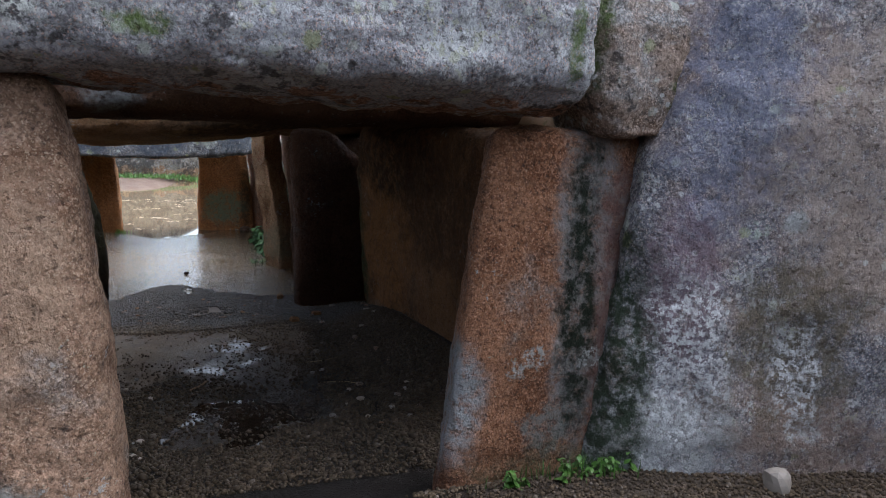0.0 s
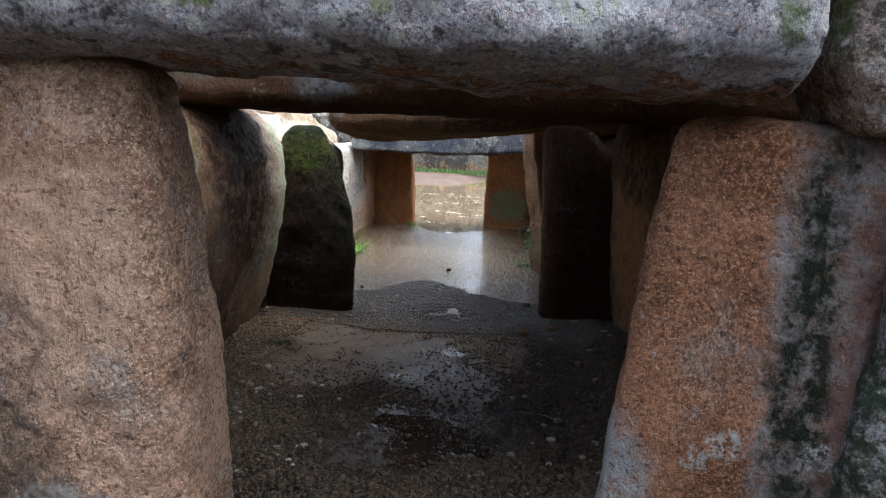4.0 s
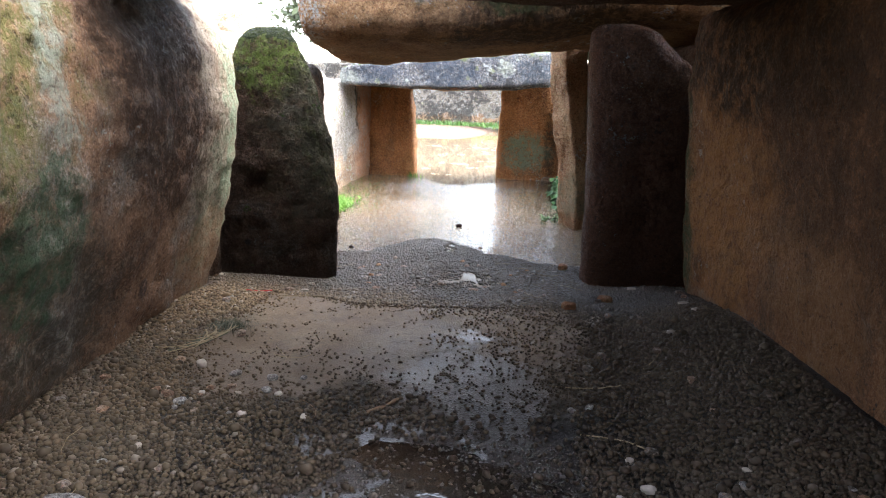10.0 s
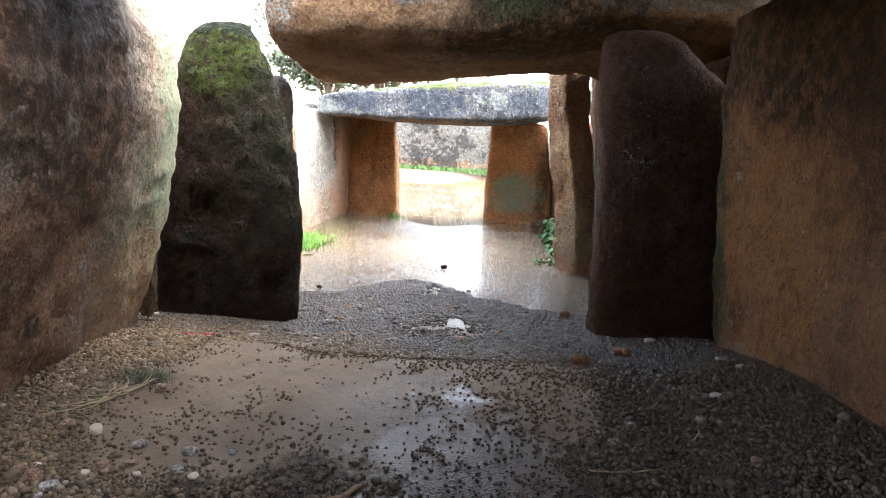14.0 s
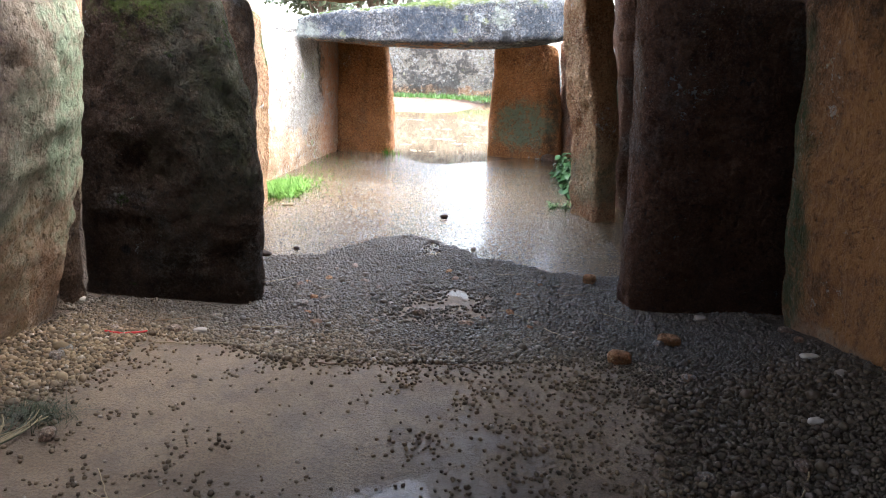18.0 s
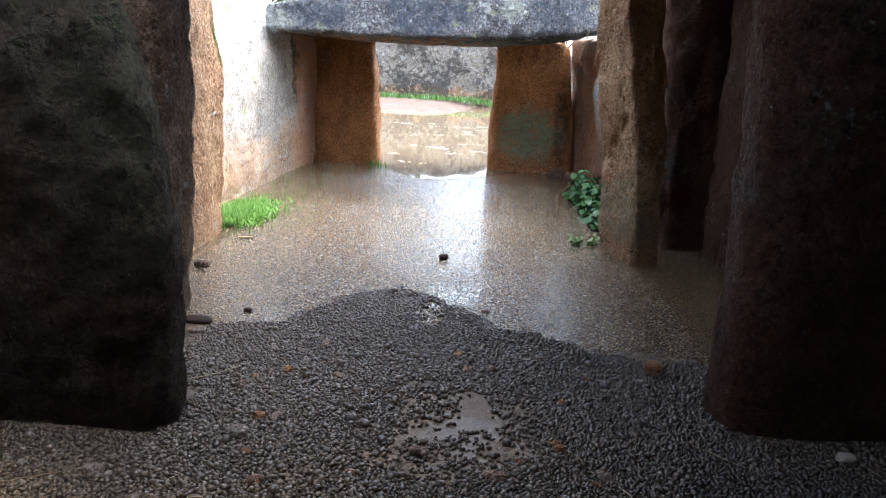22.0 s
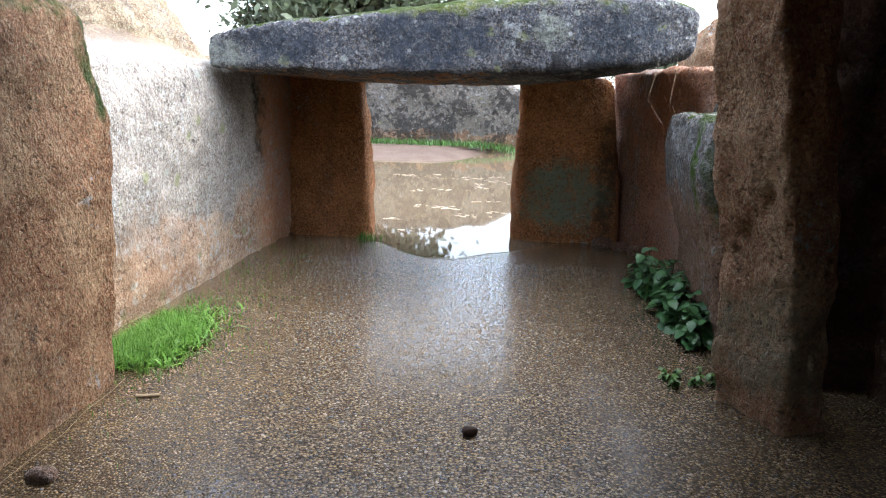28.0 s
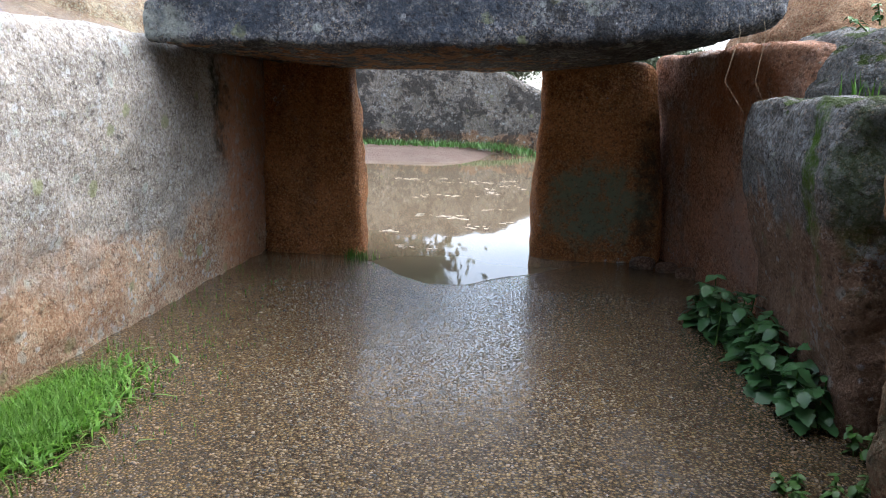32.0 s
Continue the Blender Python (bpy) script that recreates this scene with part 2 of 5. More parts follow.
M_FRONT_CAP = granite("grey_granite_front_cap", (0.26, 0.14, 0.09), (0.41, 0.41, 0.44), 0.9, 0.8, 0.75, 0.6, cool_above=(1.9, 2.02), spots=0.12, damp_shade=1.0,
                      stains_and_shading=[((-0.2, 3.1, 2.12), (0.75, 0.4, 0.2), (0.66, 0.68, 0.64), 0.85, 0.9), ((0.69, 3.1, 2.03), (0.09, 0.2, 0.04), MOSS, 0.9, 0.6), ((2.17, 3.25, 2.1), (0.04, 0.15, 0.14), MOSS, 0.8, 0.8)])
M_FRONT_LEFT = granite("rust_granite_front_left", (0.36, 0.225, 0.15), (0.36, 0.30, 0.26), 0.35, 0.25, 0.0, 0.1, off=(3, 1, 2), crystals=0.36, damp_shade=1.0,
                       stains_and_shading=[((-0.05, 3.2, 0.6), (0.3, 0.4, 0.27), (0.10, 0.078, 0.062), 0.9, 0.6), ((0.2, 3.2, 0.5), (0.16, 0.4, 0.1), (0.40, 0.40, 0.37), 0.7, 0.9), ((-0.1, 3.2, 1.45), (0.4, 0.4, 0.3), (0.28, 0.14, 0.08), 0.6, 0.8), ((0.25, 3.2, 1.25), (0.2, 0.3, 0.35), (0.52, 0.36, 0.25), 0.6, 0.8)])
M_FRONT_RIGHT = granite("rust_granite_front_right", (0.32, 0.148, 0.076), (0.31, 0.24, 0.2), 0.25, 0.1, 0.0, 0.15, off=(7, 2, 1), rough=0.6, crystals=0.36, damp_shade=0.82,
                        stains_and_shading=[((2.47, 3.45, 1.15), (0.17, 0.35, 0.75), (0.31, 0.31, 0.31), 0.85, 0.7),
                                ((2.43, 3.45, 1.1), (0.095, 0.35, 0.66), (0.02, 0.028, 0.018), 1.0, 0.7),
                                ((2.62, 3.5, 0.9), (0.12, 0.4, 0.8), (0.20, 0.10, 0.08), 0.75, 0.6),
                                ((1.87, 3.62, 0.6), (0.14, 0.3, 0.28), (0.40, 0.42, 0.43), 0.95, 0.5),
                                ((2.23, 3.5, 0.79), (0.06, 0.3, 0.05), LICHEN_PALE, 0.9, 0.9), ((2.14, 3.5, 0.73), (0.04, 0.3, 0.03), LICHEN_PALE, 0.9, 0.9),
                                ((2.49, 3.5, 0.77), (0.05, 0.3, 0.05), LICHEN_PALE, 0.9, 0.9), ((2.3, 3.5, 0.45), (0.12, 0.3, 0.1), (0.24, 0.25, 0.24), 0.8, 0.9),
                                ((2.4, 3.5, 0.25), (0.4, 0.4, 0.12), (0.10, 0.10, 0.06), 0.6, 0.8)])
M_BIG_SLAB = granite("grey_granite_great_slab", (0.31, 0.24, 0.20), (0.22, 0.222, 0.262), 0.6, 0.5, 0.0, 0.4, off=(5, 5, 9), spots=0.1, damp_shade=1.1,
                     stains_and_shading=[((3.0, 3.1, 1.9), (0.3, 0.5, 0.55), (0.17, 0.18, 0.245), 0.75, 0.7), ((3.55, 2.95, 1.7), (0.45, 0.6, 0.6), (0.38, 0.30, 0.25), 0.75, 0.8),
                             ((3.3, 3.0, 0.85), (0.26, 0.6, 0.42), (0.13, 0.105, 0.065), 0.75, 0.8), ((2.8, 3.2, 1.15), (0.15, 0.4, 0.35), (0.19, 0.125, 0.15), 0.7, 0.8),
                             ((2.78, 3.2, 0.35), (0.3, 0.6, 0.28), (0.44, 0.45, 0.44), 0.75, 0.8), ((3.5, 3.0, 0.3), (0.5, 0.6, 0.3), (0.31, 0.22, 0.175), 0.7, 0.8),
                             ((2.78, 3.2, 0.76), (0.22, 0.6, 0.42), (0.70, 0.71, 0.71), 1.0, 0.8), ((3.32, 3.05, 0.72), (0.1, 0.5, 0.22), (0.66, 0.67, 0.67), 0.9, 0.9),
                             ((3.1, 3.1, 1.38), (0.05, 0.4, 0.035), (0.44, 0.5, 0.44), 0.9, 0.4), ((3.25, 3.05, 1.42), (0.05, 0.4, 0.05), (0.42, 0.43, 0.42), 0.9, 0.4),
                             ((2.57, 3.35, 0.75), (0.13, 0.3, 0.7), (0.025, 0.04, 0.02), 0.95, 0.6)])
M_LEFT_SLAB = granite("brown_granite_chamber_left", (0.27, 0.155, 0.092), (0.28, 0.245, 0.2), 0.4, 0.1, 0.0, 0.25, crystals=0.2, damp_shade=0.95, bump=0.75, off=(1, 8, 3), rough=0.7,
                      # Far end painted pale where light from the roof opening falls.
                      stains_and_shading=[((-0.3, 4.6, 0.3), (0.4, 1.1, 0.5), (0.06, 0.052, 0.038), 0.85, 0.7), ((-0.2, 6.66, 0.9), (0.4, 0.42, 1.0), (0.56, 0.45, 0.33), 0.95, 0.7),
                              ((-0.3, 4.8, 1.55), (0.5, 0.5, 0.5), (0.15, 0.16, 0.05), 0.8, 1.1), ((-0.3, 5.15, 1.4), (0.4, 0.1, 0.35), (0.36, 0.43, 0.38), 0.6, 1.2),
                              ((-0.3, 5.0, 0.75), (0.4, 0.25, 0.3), (0.05, 0.10, 0.055), 0.8, 1.2), ((-0.2, 6.78, 1.1), (0.3, 0.22, 0.6), (0.38, 0.47, 0.31), 0.9, 1.0), ((-0.2, 6.5, 0.6), (0.3, 0.2, 0.4), (0.24, 0.30, 0.2), 0.6, 1.2),
                              # Dark band painted for the roof's shadow; the last small spot draws a hole.
                              ((-0.25, 5.85, 1.25), (0.4, 0.48, 0.65), (0.06, 0.036, 0.024), 0.9, 0.6), ((-0.3, 6.55, 0.35), (0.3, 0.35, 0.25), (0.40, 0.22, 0.12), 0.6, 0.8), ((-0.3, 5.83, 0.36), (0.2, 0.05, 0.06), (0.05, 0.035, 0.03), 0.9, 0.6)])
M_RIGHT_SLAB = granite("brown_granite_chamber_right", (0.29, 0.14, 0.062), (0.21, 0.15, 0.10), 0.25, 0.06, 0.0, 0.2, streak=0.45, crystals=0.16, bump=0.75, off=(4, 3, 8),
                       # Orange patches low on the slab, a darker band along its top.
                       stains_and_shading=[((2.3, 7.12, 0.6), (0.4, 0.13, 0.7), (0.06, 0.10, 0.05), 0.85, 0.6), ((2.4, 6.6, 0.75), (0.4, 0.42, 0.6), (0.46, 0.22, 0.085), 0.9, 0.8), ((2.5, 5.7, 0.55), (0.5, 0.4, 0.35), (0.36, 0.19, 0.09), 0.75, 0.9), ((2.4, 6.3, 1.5), (0.5, 1.0, 0.28), (0.055, 0.033, 0.02), 0.9, 0.7), ((2.55, 5.6, 1.2), (0.5, 0.7, 0.5), (0.11, 0.06, 0.035), 0.75, 0.8), ((2.45, 6.2, 0.16), (0.4, 0.8, 0.07), (0.42, 0.34, 0.27), 0.6, 0.7)])
M_JAMB_LEFT = granite("mossy_granite_jamb", (0.14, 0.075, 0.045), (0.13, 0.11, 0.085), 0.3, 0.05, 0.0, 0.3, moss=0.75, crystals=0.16, off=(9, 3, 4), bump=1.4,
                      stains_and_shading=[((-0.1, 7.2, 1.58), (0.4, 0.6, 0.34), (0.22, 0.30, 0.06), 0.95, 1.0), ((0.17, 7.2, 1.15), (0.13, 0.5, 0.45), (0.13, 0.17, 0.045), 0.85, 1.2), ((0.05, 7.15, 0.9), (0.3, 0.3, 0.4), (0.17, 0.13, 0.08), 0.6, 1.3), ((0.1, 7.2, 1.0), (0.2, 0.4, 0.5), (0.12, 0.12, 0.09), 0.6, 1.0)])
M_JAMB_RIGHT = granite("red_granite_jamb", (0.21, 0.09, 0.045), (0.2, 0.14, 0.1), 0.25, 0.1, 0.0, 0.15, crystals=0.16, bump=1.3, off=(2, 6, 6), rough=0.6)
M_PASSAGE = granite("sandy_granite_passage", (0.57, 0.30, 0.165), (0.52, 0.37, 0.24), 0.2, 0.15, 0.0, 0.1, off=(6, 9, 1), bump=1.0, crystals=0.24, damp_shade=0.85,
                    stains_and_shading=[((-0.47, 9.62, 1.25), (0.2, 0.13, 0.24), (0.06, 0.10, 0.02), 1.0, 0.6), ((-0.5, 9.3, 1.4), (0.2, 0.45, 0.07), (0.07, 0.11, 0.02), 0.9, 0.8), ((1.9, 9.5, 0.3), (0.3, 0.3, 0.2), (0.24, 0.26, 0.17), 0.6, 0.7)])
M_PASSAGE_GREY = granite("pale_lichened_granite", (0.52, 0.33, 0.22), (0.50, 0.435, 0.36), 0.42, 0.55, 0.0, 0.2, off=(8, 1, 5), cool_above=(0.0, 0.9), spots=0.2, bump=0.55, damp_shade=0.9,
                         stains_and_shading=[((-0.68, 11.95, 0.95), (0.3, 0.12, 0.3), BLACKGREEN, 0.95, 0.6), ((-0.7, 12.3, 0.6), (0.4, 0.38, 0.9), (0.50, 0.25, 0.13), 0.9, 0.5),
                                 ((-0.7, 10.3, 0.25), (0.4, 0.6, 0.25), (0.42, 0.25, 0.15), 0.5, 0.8)])
M_PILLAR = granite("orange_granite_pillar", (0.46, 0.19, 0.065), (0.38, 0.22, 0.12), 0.2, 0.05, 0.0, 0.12, streak=0.25, off=(2, 2, 7), damp_shade=1.0,
                   stains_and_shading=[((1.5, 12.7, 0.36), (0.3, 0.5, 0.3), (0.24, 0.31, 0.21), 0.9, 0.8), ((1.82, 12.6, 0.5), (0.08, 0.4, 0.45), (0.06, 0.07, 0.05), 0.7, 0.6)])
M_PINK_SLAB = granite("pink_brown_slab", (0.40, 0.20, 0.115), (0.40, 0.28, 0.21), 0.4, 0.1, 0.0, 0.12, streak=0.2, off=(5, 3, 7), damp_shade=1.0,
                      stains_and_shading=[((1.9, 11.9, 1.1), (0.4, 0.5, 0.25), (0.40, 0.15, 0.06), 0.7, 0.8), ((1.95, 11.6, 0.35), (0.4, 0.5, 0.3), (0.46, 0.31, 0.24), 0.7, 0.8)])
M_LINTEL = granite("blue_grey_lichened_lintel", (0.44, 0.22, 0.11), (0.115, 0.13, 0.155), 0.95, 0.3, 0.6, 0.7, moss=0.35, off=(3, 7, 7), spots=0.16, crystals=0.22, damp_shade=0.9, cool_above=(1.27, 1.36),
                   stains_and_shading=[((-0.3, 11.0, 1.36), (0.35, 0.3, 0.1), (0.055, 0.07, 0.095), 0.8, 0.9), ((0.55, 10.98, 1.4), (0.28, 0.3, 0.16), (0.06, 0.075, 0.10), 0.8, 0.9), ((1.55, 11.0, 1.45), (0.25, 0.3, 0.15), (0.065, 0.08, 0.10), 0.75, 0.9),
                           ((-0.62, 11.15, 1.3), (0.16, 0.3, 0.08), (0.40, 0.42, 0.36), 0.7, 0.9), ((0.3, 11.15, 1.6), (1.0, 0.35, 0.07), (0.17, 0.20, 0.04), 0.85, 0.9), ((1.0, 10.95, 1.42), (0.05, 0.2, 0.1), LICHEN_PALE, 0.8, 0.8), ((1.2, 10.95, 1.46), (0.09, 0.2, 0.07), (0.42, 0.45, 0.36), 0.7, 0.9)])
M_ROOF = granite("brown_granite_roof", (0.17, 0.085, 0.045), (0.11, 0.09, 0.075), 0.3, 0.05, 0.3, 0.3, crystals=0.16, off=(5, 2, 3), cool_above=(2.05, 2.3), gloss=0.05,
                 stains_and_shading=[((-0.5, 5.4, 2.02), (0.75, 0.25, 0.13), (0.22, 0.22, 0.17), 0.9, 0.6), ((-0.3, 5.4, 2.12), (0.9, 0.25, 0.06), (0.10, 0.13, 0.03), 0.85, 0.9),
                         # Pale patch painted where skylight falls through the roof gap.
                         ((0.42, 5.4, 1.98), (0.18, 0.2, 0.2), (0.46, 0.47, 0.47), 0.95, 0.5)])
M_ROOF_MID = granite("ochre_granite_roof", (0.42, 0.235, 0.115), (0.38, 0.31, 0.23), 0.35, 0.25, 0.5, 0.25, crystals=0.16, off=(1, 4, 2), cool_above=(1.85, 2.1),
                     # Right side painted dark and left end pale, for light from the left.
                     stains_and_shading=[((1.55, 7.9, 1.7), (0.75, 0.5, 0.24), (0.085, 0.052, 0.032), 0.9, 0.6), ((1.3, 7.85, 1.85), (0.2, 0.3, 0.09), (0.10, 0.12, 0.05), 0.8, 0.9), ((-0.15, 7.95, 1.85), (0.18, 0.5, 0.3), (0.5, 0.5, 0.46), 0.85, 0.6)])
M_BROKEN = granite("broken_lichened_granite", (0.36, 0.22, 0.14), (0.28, 0.28, 0.255), 0.6, 0.55, 0.3, 0.25, moss=0.35, off=(7, 7, 2), cool_above=(0.5, 1.1), spots=0.2,
                   stains_and_shading=[((1.86, 10.36, 0.8), (0.14, 0.055, 0.36), (0.11, 0.20, 0.02), 1.0, 0.9), ((1.95, 10.2, 0.85), (0.25, 0.05, 0.25), (0.08, 0.14, 0.02), 0.6, 1.0), ((1.9, 10.6, 0.35), (0.3, 0.6, 0.35), (0.36, 0.22, 0.14), 0.6, 0.8)])
M_KERB = granite("kerb_lichened_granite", (0.36, 0.22, 0.13), (0.24, 0.21, 0.16), 0.5, 0.45, 0.0, 1.3, off=(4, 4, 4), cool_above=(0.3, 0.7), spots=0.15)
M_WEDGE = granite("grey_brown_wedge", (0.30, 0.22, 0.17), (0.27, 0.265, 0.26), 0.5, 0.5, 0.3, 0.6, off=(9, 1, 1), spots=0.1, damp_shade=1.0,
                  stains_and_shading=[((2.36, 3.3, 2.2), (0.06, 0.3, 0.3), (0.07, 0.10, 0.025), 0.95, 0.7), ((2.8, 3.3, 1.95), (0.07, 0.3, 0.12), (0.05, 0.08, 0.02), 0.9, 0.7)])
# Brown stone coloured extra dark to stand in for the recess's shade.
M_BACK_SLAB = granite("shade_darkened_back_slab", (0.14, 0.066, 0.034), (0.11, 0.08, 0.055), 0.3, 0.03, 0.0, 0.3, crystals=0.16, off=(2, 9, 3))
M_JAMB_WATER = granite("rough_brown_jamb", (0.30, 0.19, 0.12), (0.22, 0.2, 0.18), 0.4, 0.15, 0.0, 0.35, crystals=0.16, off=(9, 5, 4), bump=1.3)
M_SANDROCK = granite("peach_sandy_rock", (0.58, 0.40, 0.26), (0.5, 0.42, 0.33), 0.35, 0.1, 0.0, 0.05, off=(3, 3, 1), bump=1.0, damp_shade=0.85)
# Kept near black so the unseen slabs bounce little light inward.
M_ORTHOSTAT = granite("light_absorbing_orthostat", (0.12, 0.085, 0.06), (0.10, 0.10, 0.10), 0.5, 0.2, 0.0, 0.9, moss=0.2, off=(6, 6, 6))
M_PEBBLE_STONE = granite("loose_stone", (0.34, 0.2, 0.13), (0.36, 0.32, 0.28), 0.5, 0.1, 0.0, 0.0, off=(1, 1, 1), rough=0.6, damp_shade=0.7)


def plain(name, colour, rough=0.8, vary=0.35, scale=20.0, spec=0.3):
    g = Nodes(name)
    dark = tuple(c * (1 - vary) for c in colour)
    return g.finish(g.mix(g.noise(scale, 5.0), dark, colour), rough, g.noise(scale * 3, 4.0), 0.3, 0.005, spec)


def leaf_material(name, low, high, rough=0.5):
    g = Nodes(name)
    info = g.n.new("ShaderNodeObjectInfo")
    f = g.math("ADD", g.math("MULTIPLY", info.outputs["Random"], 0.5), g.math("MULTIPLY", g.noise(30.0), 0.5))
    isl = g.pos.outputs["Random Per Island"]
    f = g.math("ADD", g.math("MULTIPLY", f, 0.5), g.math("MULTIPLY", isl, 0.5))
    m = g.finish(g.mix(f, low, high), rough, None, spec=0.4)
    g.bsdf.inputs["Transmission Weight"].default_value = 0.0
    g.bsdf.inputs["Subsurface Weight"].default_value = 0.15
    g.bsdf.inputs["Subsurface Radius"].default_value = (0.01, 0.02, 0.005)
    return m


M_GRASS = leaf_material("fresh_grass", (0.035, 0.12, 0.008), (0.13, 0.28, 0.025), 0.5)
M_NETTLE = leaf_material("nettle_leaf", (0.022, 0.07, 0.022), (0.075, 0.17, 0.055), 0.4)
M_WEED = leaf_material("weed_leaf", (0.03, 0.08, 0.015), (0.08, 0.17, 0.03), 0.45)
M_TREE = leaf_material("tree_leaf", (0.05, 0.065, 0.035), (0.12, 0.15, 0.08), 0.6)
M_WITHERED = leaf_material("withered_grass", (0.018, 0.022, 0.012), (0.055, 0.06, 0.03), 0.6)
M_BARK = plain("bark", (0.12, 0.09, 0.06), 0.9)
M_TWIG = plain("dry_twig", (0.16, 0.10, 0.06), 0.8)
M_STRAW = plain("dry_straw", (0.30, 0.23, 0.14), 0.7)
M_DEADLEAF = plain("brown_dead_leaf", (0.03, 0.017, 0.012), 0.7, spec=0.1)
M_FOAM = plain("pale_scum", (0.55, 0.48, 0.38), 0.7)
M_CORD = plain("red_cord", (0.5, 0.03, 0.03), 0.6)
M_ORANGE_STONE = granite("orange_pebble", (0.42, 0.2, 0.09), (0.34, 0.22, 0.13), 0.2, 0.0, 0.0, 0.1, off=(4, 1, 1))
M_GREY_STONE = granite("loose_grey_stone", (0.30, 0.27, 0.25), (0.34, 0.33, 0.33), 0.6, 0.2, 0.0, 0.1, off=(2, 1, 1), damp_shade=0.85)
M_WHITE_STONE = plain("white_quartz", (0.36, 0.31, 0.265), 0.6, 0.5)


def pebble_material():
    g = Nodes("gravel_pebble")
    isl = g.pos.outputs["Random Per Island"]
    col = g.mix(isl, (0.07, 0.05, 0.031), (0.27, 0.19, 0.115))
    col = g.mix(g.ramp(g.noise(1.3, 3.0), 0.42, 0.62), col, g.mix(isl, (0.075, 0.056, 0.038), (0.24, 0.18, 0.118)))
    col = g.mix(g.ramp(isl, 0.93, 0.99), col, (0.38, 0.32, 0.27))
    wet = g.ramp(g.math("ADD", g.axis(1), g.math("MULTIPLY", g.noise(2.2), 1.2)), 6.9, 7.7)
    # Darker gravel behind the entrance, part wetness, part the chamber's shade.
    damp_shade = g.math("MULTIPLY", g.ramp(g.axis(1), 6.3, 5.5), g.ramp(g.axis(1), 3.5, 3.75))
    damp_shade = g.math("MULTIPLY", damp_shade, g.ramp(g.math("ADD", g.axis(0), g.math("MULTIPLY", g.noise(1.8), 0.6)), 0.25, 1.1, 0.55, 0.78))
    # Gravel along the right wall painted dark, as shade lies there.
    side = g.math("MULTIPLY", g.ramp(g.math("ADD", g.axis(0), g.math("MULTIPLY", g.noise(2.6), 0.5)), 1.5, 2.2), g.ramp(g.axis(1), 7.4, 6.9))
    damp_shade = g.math("MAXIMUM", damp_shade, g.math("MULTIPLY", side, 0.75))
    col = g.mix(damp_shade, col, (0.026, 0.018, 0.013))
    col = g.mix(g.math("MULTIPLY", wet, 0.72), col, (0.022, 0.018, 0.016))
    m = g.finish(col, g.math("SUBTRACT", 0.6, g.math("MULTIPLY", wet, 0.3)), g.noise(300.0, 3.0), 0.2, 0.003, 0.15)
    g.put(g.bsdf.inputs["Coat Weight"], g.math("MULTIPLY", wet, 0.45))
    g.bsdf.inputs["Coat Roughness"].default_value = 0.1
    return m


M_PEBBLE = pebble_material()


def wet_pebble_material():
    g = Nodes("wet_gravel_pebble")
    isl = g.pos.outputs["Random Per Island"]
    col = g.mix(isl, (0.024, 0.016, 0.008), (0.29, 0.20, 0.10))
    col = g.mix(g.ramp(isl, 0.95, 0.99), col, (0.30, 0.23, 0.16))
    col = g.mix(g.ramp(isl, 0.34, 0.24), col, (0.010, 0.008, 0.006))
    m = g.finish(col, 0.3, g.noise(260.0, 2.0), 0.2, 0.003, 0.35)
    g.bsdf.inputs["Coat Weight"].default_value, g.bsdf.inputs["Coat Roughness"].default_value = 0.8, 0.1
    return m


M_WET_PEBBLE = wet_pebble_material()


